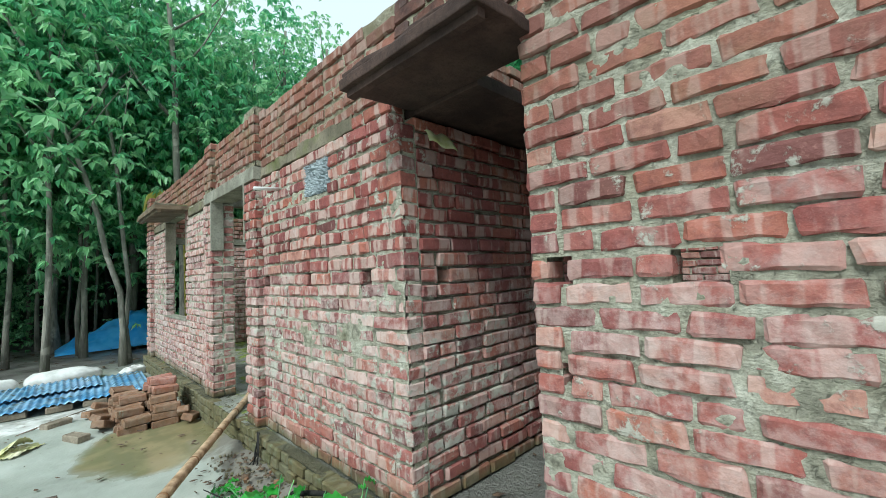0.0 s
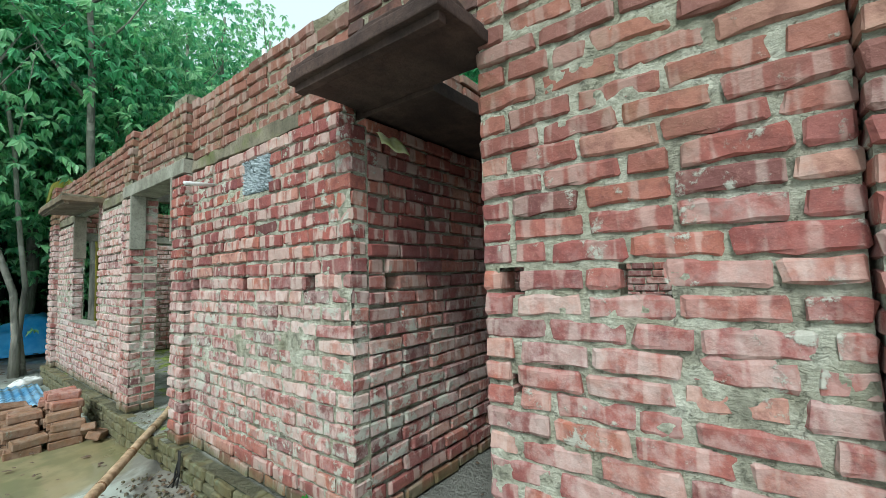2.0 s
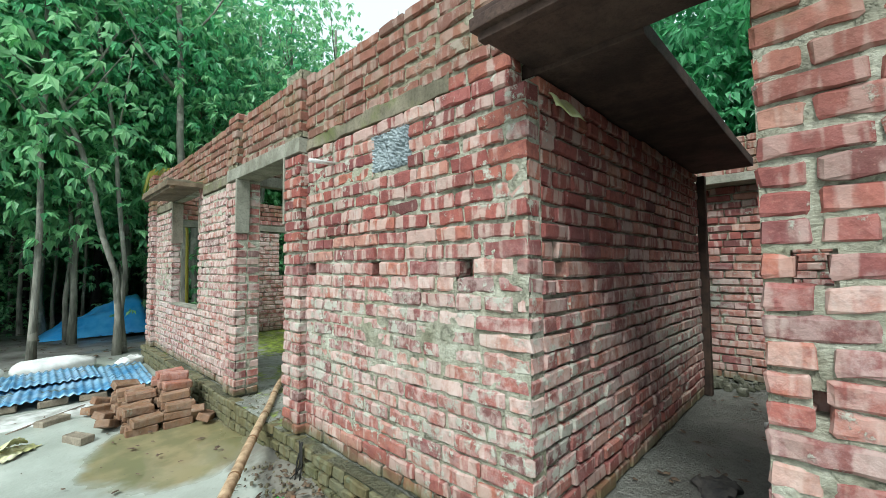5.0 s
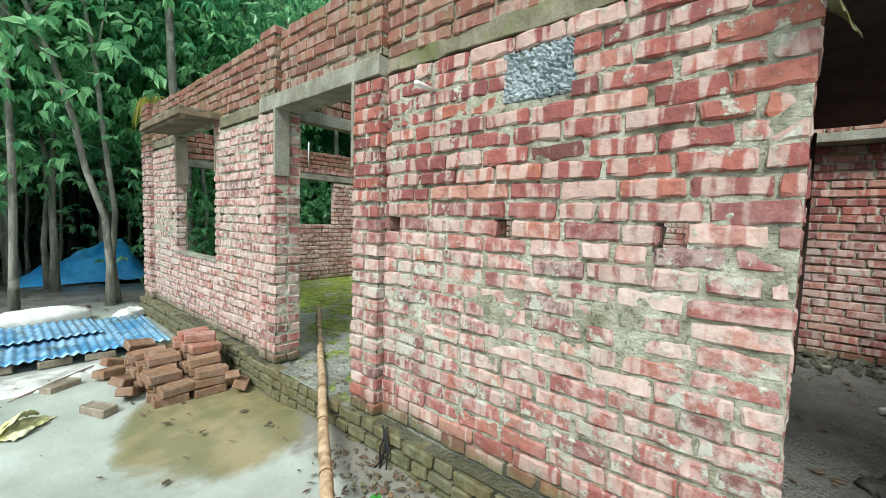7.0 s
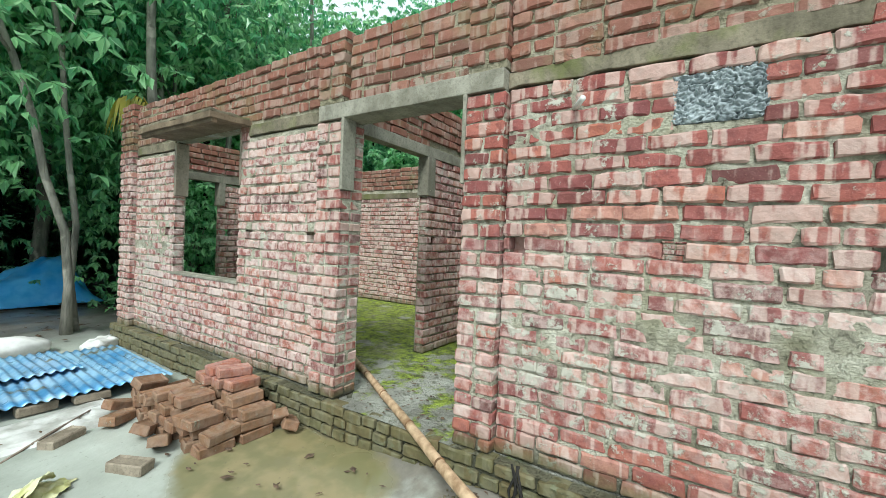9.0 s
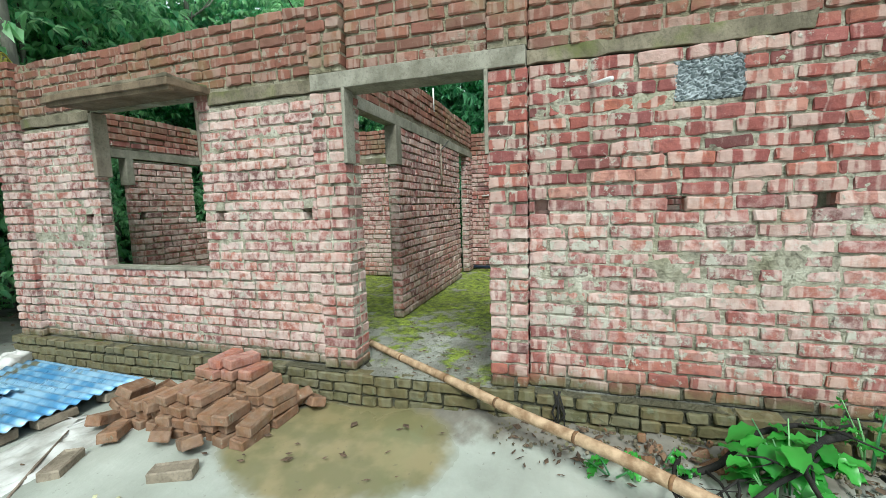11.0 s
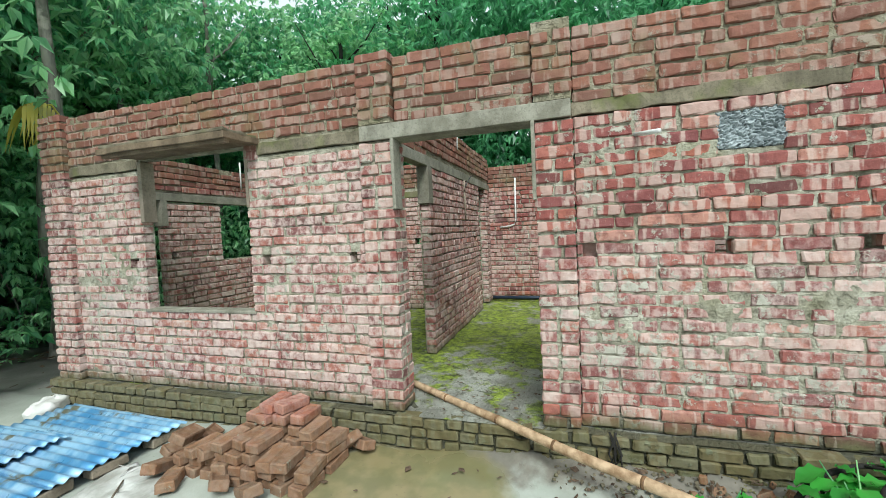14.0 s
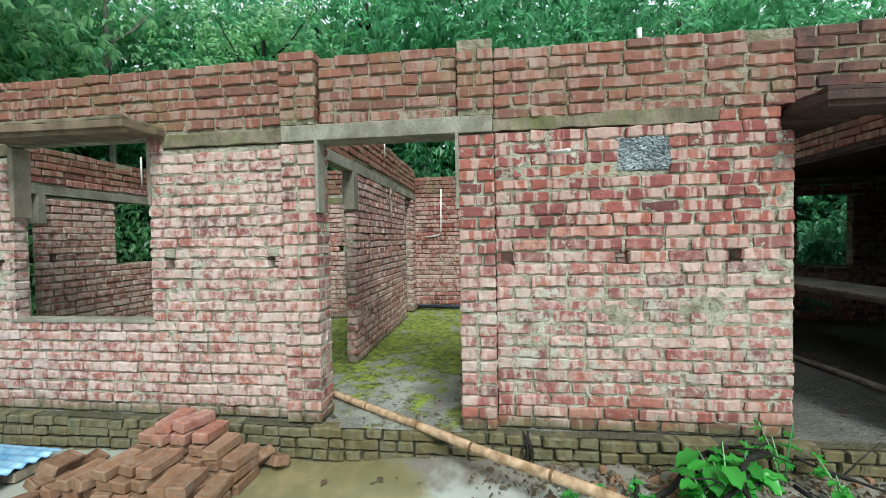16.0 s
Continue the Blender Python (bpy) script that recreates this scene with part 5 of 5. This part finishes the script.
def rubble(count, x0, x1, y0, y1, z, seed, mat, label, size=0.03):
    r = random.Random(seed)
    verts, faces = [], []
    base, bf, _ = mesh_arrays(HEADERS[0])
    for _ in range(count):
        s = size * r.uniform(0.3, 1.3) / 0.115
        m = np.array(pose(r.uniform(x0, x1), r.uniform(y0, y1), z + r.uniform(0, 0.03), r.uniform(0, 360), r.uniform(0, 360), r.uniform(0, 360)) @ Matrix.Diagonal((s, s * r.uniform(0.6, 1), s * 1.2, 1)))
        n0 = len(verts)
        verts.extend((base @ m[:3, :3].T + m[:3, 3]).tolist())
        faces.extend(tuple(i + n0 for i in fc) for fc in bf)
    return tagged(mesh_object("rubble", verts, faces, mat, None, label), category="rubble", kind="stuff")


rubble(420, 0.92, 1.21, 1.0, 3.8, 0.05, 1, M_CONC_BAND, "crumbs of mortar and earth along the plinth", 0.018)
rubble(26, 0.95, 1.2, 1.2, 3.2, 0.07, 2, M_BRICK_LOOSE, "red brick chips along the plinth", 0.04)
rubble(160, 4.6, 5.15, -0.0, 2.2, FLOOR, 3, M_MORTAR, "earth and mortar heaped at the back wall", 0.07)

# ---------- fittings on the walls ----------
bm = box_bm(FACE + 0.012, FACE + 0.10, 2.415, 2.775, 2.085, 2.315, 0.008, 58, 0.0)
for v in bm.verts:
    if v.co.x < FACE + 0.05:
        q = v.co * 62
        v.co.x += -0.014 + 0.045 * abs(noise.noise(q)) + 0.016 * noise.noise(q * 2.3)
        v.co.y += 0.016 * noise.noise(q * 0.5)
        v.co.z += 0.014 * noise.noise(q * 0.5 + Vector((9, 9, 9)))
part("cement_patch", bm, M_CEMENT_PATCH, mid_wall, "blue-grey rough cement filling a square hole", True).matrix_parent_inverse = mid_wall.matrix_world.inverted()


def pipe(name, pts, rad, mat, label, cat="pipe"):
    return tagged(part(name, tube_bm(pts, [rad] * len(pts), 12), mat, None, label, True), category=cat)


pipe("pipe_stub", [(FACE + 0.05, 3.245, 2.238), (FACE - 0.223, 3.13, 2.195)], 0.014, M_PIPE, "short white plastic pipe stub in the wall")
pipe("pipe_stub", [(FACE + 0.06, 2.60, 2.93), (FACE + 0.06, 2.60, 3.07)], 0.018, M_PIPE, "white plastic pipe stub on the wall top")
pipe("conduit", [(4.16, 5.098, 1.80), (4.16, 5.098, 2.38)], 0.012, M_CONC_BEIGE, "dusty beige electrical conduit on the partition")
pipe("conduit", [(4.16, 5.10, 2.22), (4.05, 5.06, 2.28), (4.42, 5.06, 2.46)], 0.008, M_RAG, "black cable end hanging from the partition", "cable")
pipe("conduit", [(4.05, 5.15, 2.80), (4.05, 5.15, 3.12)], 0.012, M_PIPE, "white conduit standing on the wall top")
pipe("conduit", [(6.235, 4.63, 2.60), (6.235, 4.64, 1.80), (6.235, 4.67, 1.72), (6.235, 4.76, 1.69), (6.235, 4.95, 1.67)], 0.017, M_PIPE, "white plastic water pipe bent on the back wall")
pipe("conduit", [(3.9, 8.87, 2.5), (3.9, 8.87, 2.95)], 0.012, M_PIPE, "white conduit standing on the wall top")
pipe("drain_pipe", [(6.1, 5.11, 0.33), (6.1, 3.7, 0.33)], 0.03, M_PIPE_BLUE, "blackish plastic pipe lying across the corridor end")

# rag tucked under the loft slab
bm = thicken(sheet_bm(8, 8, lambda a, b: (1.50 + 0.16 * a, 1.645 - 0.10 * b * (0.4 + 0.6 * a), 2.30 - 0.07 * b * b - 0.05 * a * b + 0.01 * math.sin(a * 9))), 0.003)
tagged(part("plastic_rag", bm, M_YELLOW, None, "torn yellow plastic scrap caught under the slab", True), category="plastic scrap")
# rubbish on the entry floor
sack(3.75, 1.10, FLOOR, 0.10, 0.05, 0.04, 30, 6.0, M_PIPE, "wrapper", "small blue and white plastic wrapper on the floor")
bm = thicken(sheet_bm(6, 4, lambda a, b: (3.55 + 0.10 * a, 1.02 + 0.05 * b, FLOOR + 0.008 + 0.012 * math.sin(a * 6))), 0.002)
tagged(part("wrapper", bm, M_YELLOW, None, "flat yellow plastic wrapper on the floor", True), category="wrapper")
sack(2.55, 1.25, FLOOR - 0.01, 0.34, 0.20, 0.05, 10, 8.0, M_RAG, "rag", "dark wet rag on the entry floor")
log([(3.2, 0.42, FLOOR + 0.03), (2.6, 0.36, FLOOR + 0.03), (2.0, 0.32, FLOOR + 0.03)], [0.03, 0.032, 0.03], "grey pole lying at the foot of the partition", M_WOOD_OLD, "pole", 8, "pole")
bm = box_bm(1.9, 4.2, 0.17, 0.33, 1.052, 1.075, 0.004, 6, 0.006, 3)
tagged(part("plank", bm, M_WOOD_OLD, None, "grey weathered plank on the sill"), category="plank")


# yellowing palm frond hanging over the wall's end
def palm_frond():
    root = tagged(new("palm_frond"), "yellowing palm frond drooping behind the wall end", "palm frond")
    root.location = (1.75, 9.45, 0)
    part("stalk", tube_bm([(0.25, 0.1, -0.05), (0.22, 0.08, 2.2), (0.10, 0.0, 3.1), (-0.10, -0.05, 3.35), (-0.35, -0.12, 3.25)], [0.03, 0.025, 0.018, 0.012, 0.006], 7), M_FROND, root, smooth=True)
    r = random.Random(4)
    for k in range(22):
        u = k / 21
        p = Vector((0.08, 0, 3.12)).lerp(Vector((-0.38, -0.12, 3.25)), u) + Vector((0, 0, 0.16 * math.sin(math.pi * u)))
        side = -1 if k % 2 else 1
        ln = r.uniform(0.45, 0.7)
        d = Vector((-0.25, side * 0.35, 0))
        bm = bmesh.new()
        rows = []
        for i in range(6):
            s = i / 5
            q = p + d * ln * s + Vector((0, 0, -ln * 0.9 * s * s))
            w = 0.018 * math.sin(math.pi * min(1, s * 0.9 + 0.1))
            rows.append((bm.verts.new(q + Vector((w, 0, 0))), bm.verts.new(q - Vector((w, 0, 0)))))
        for a, b in zip(rows, rows[1:]):
            bm.faces.new((a[0], a[1], b[1], b[0]))
        part("leaflet", bm, M_FROND, root, smooth=True)


palm_frond()
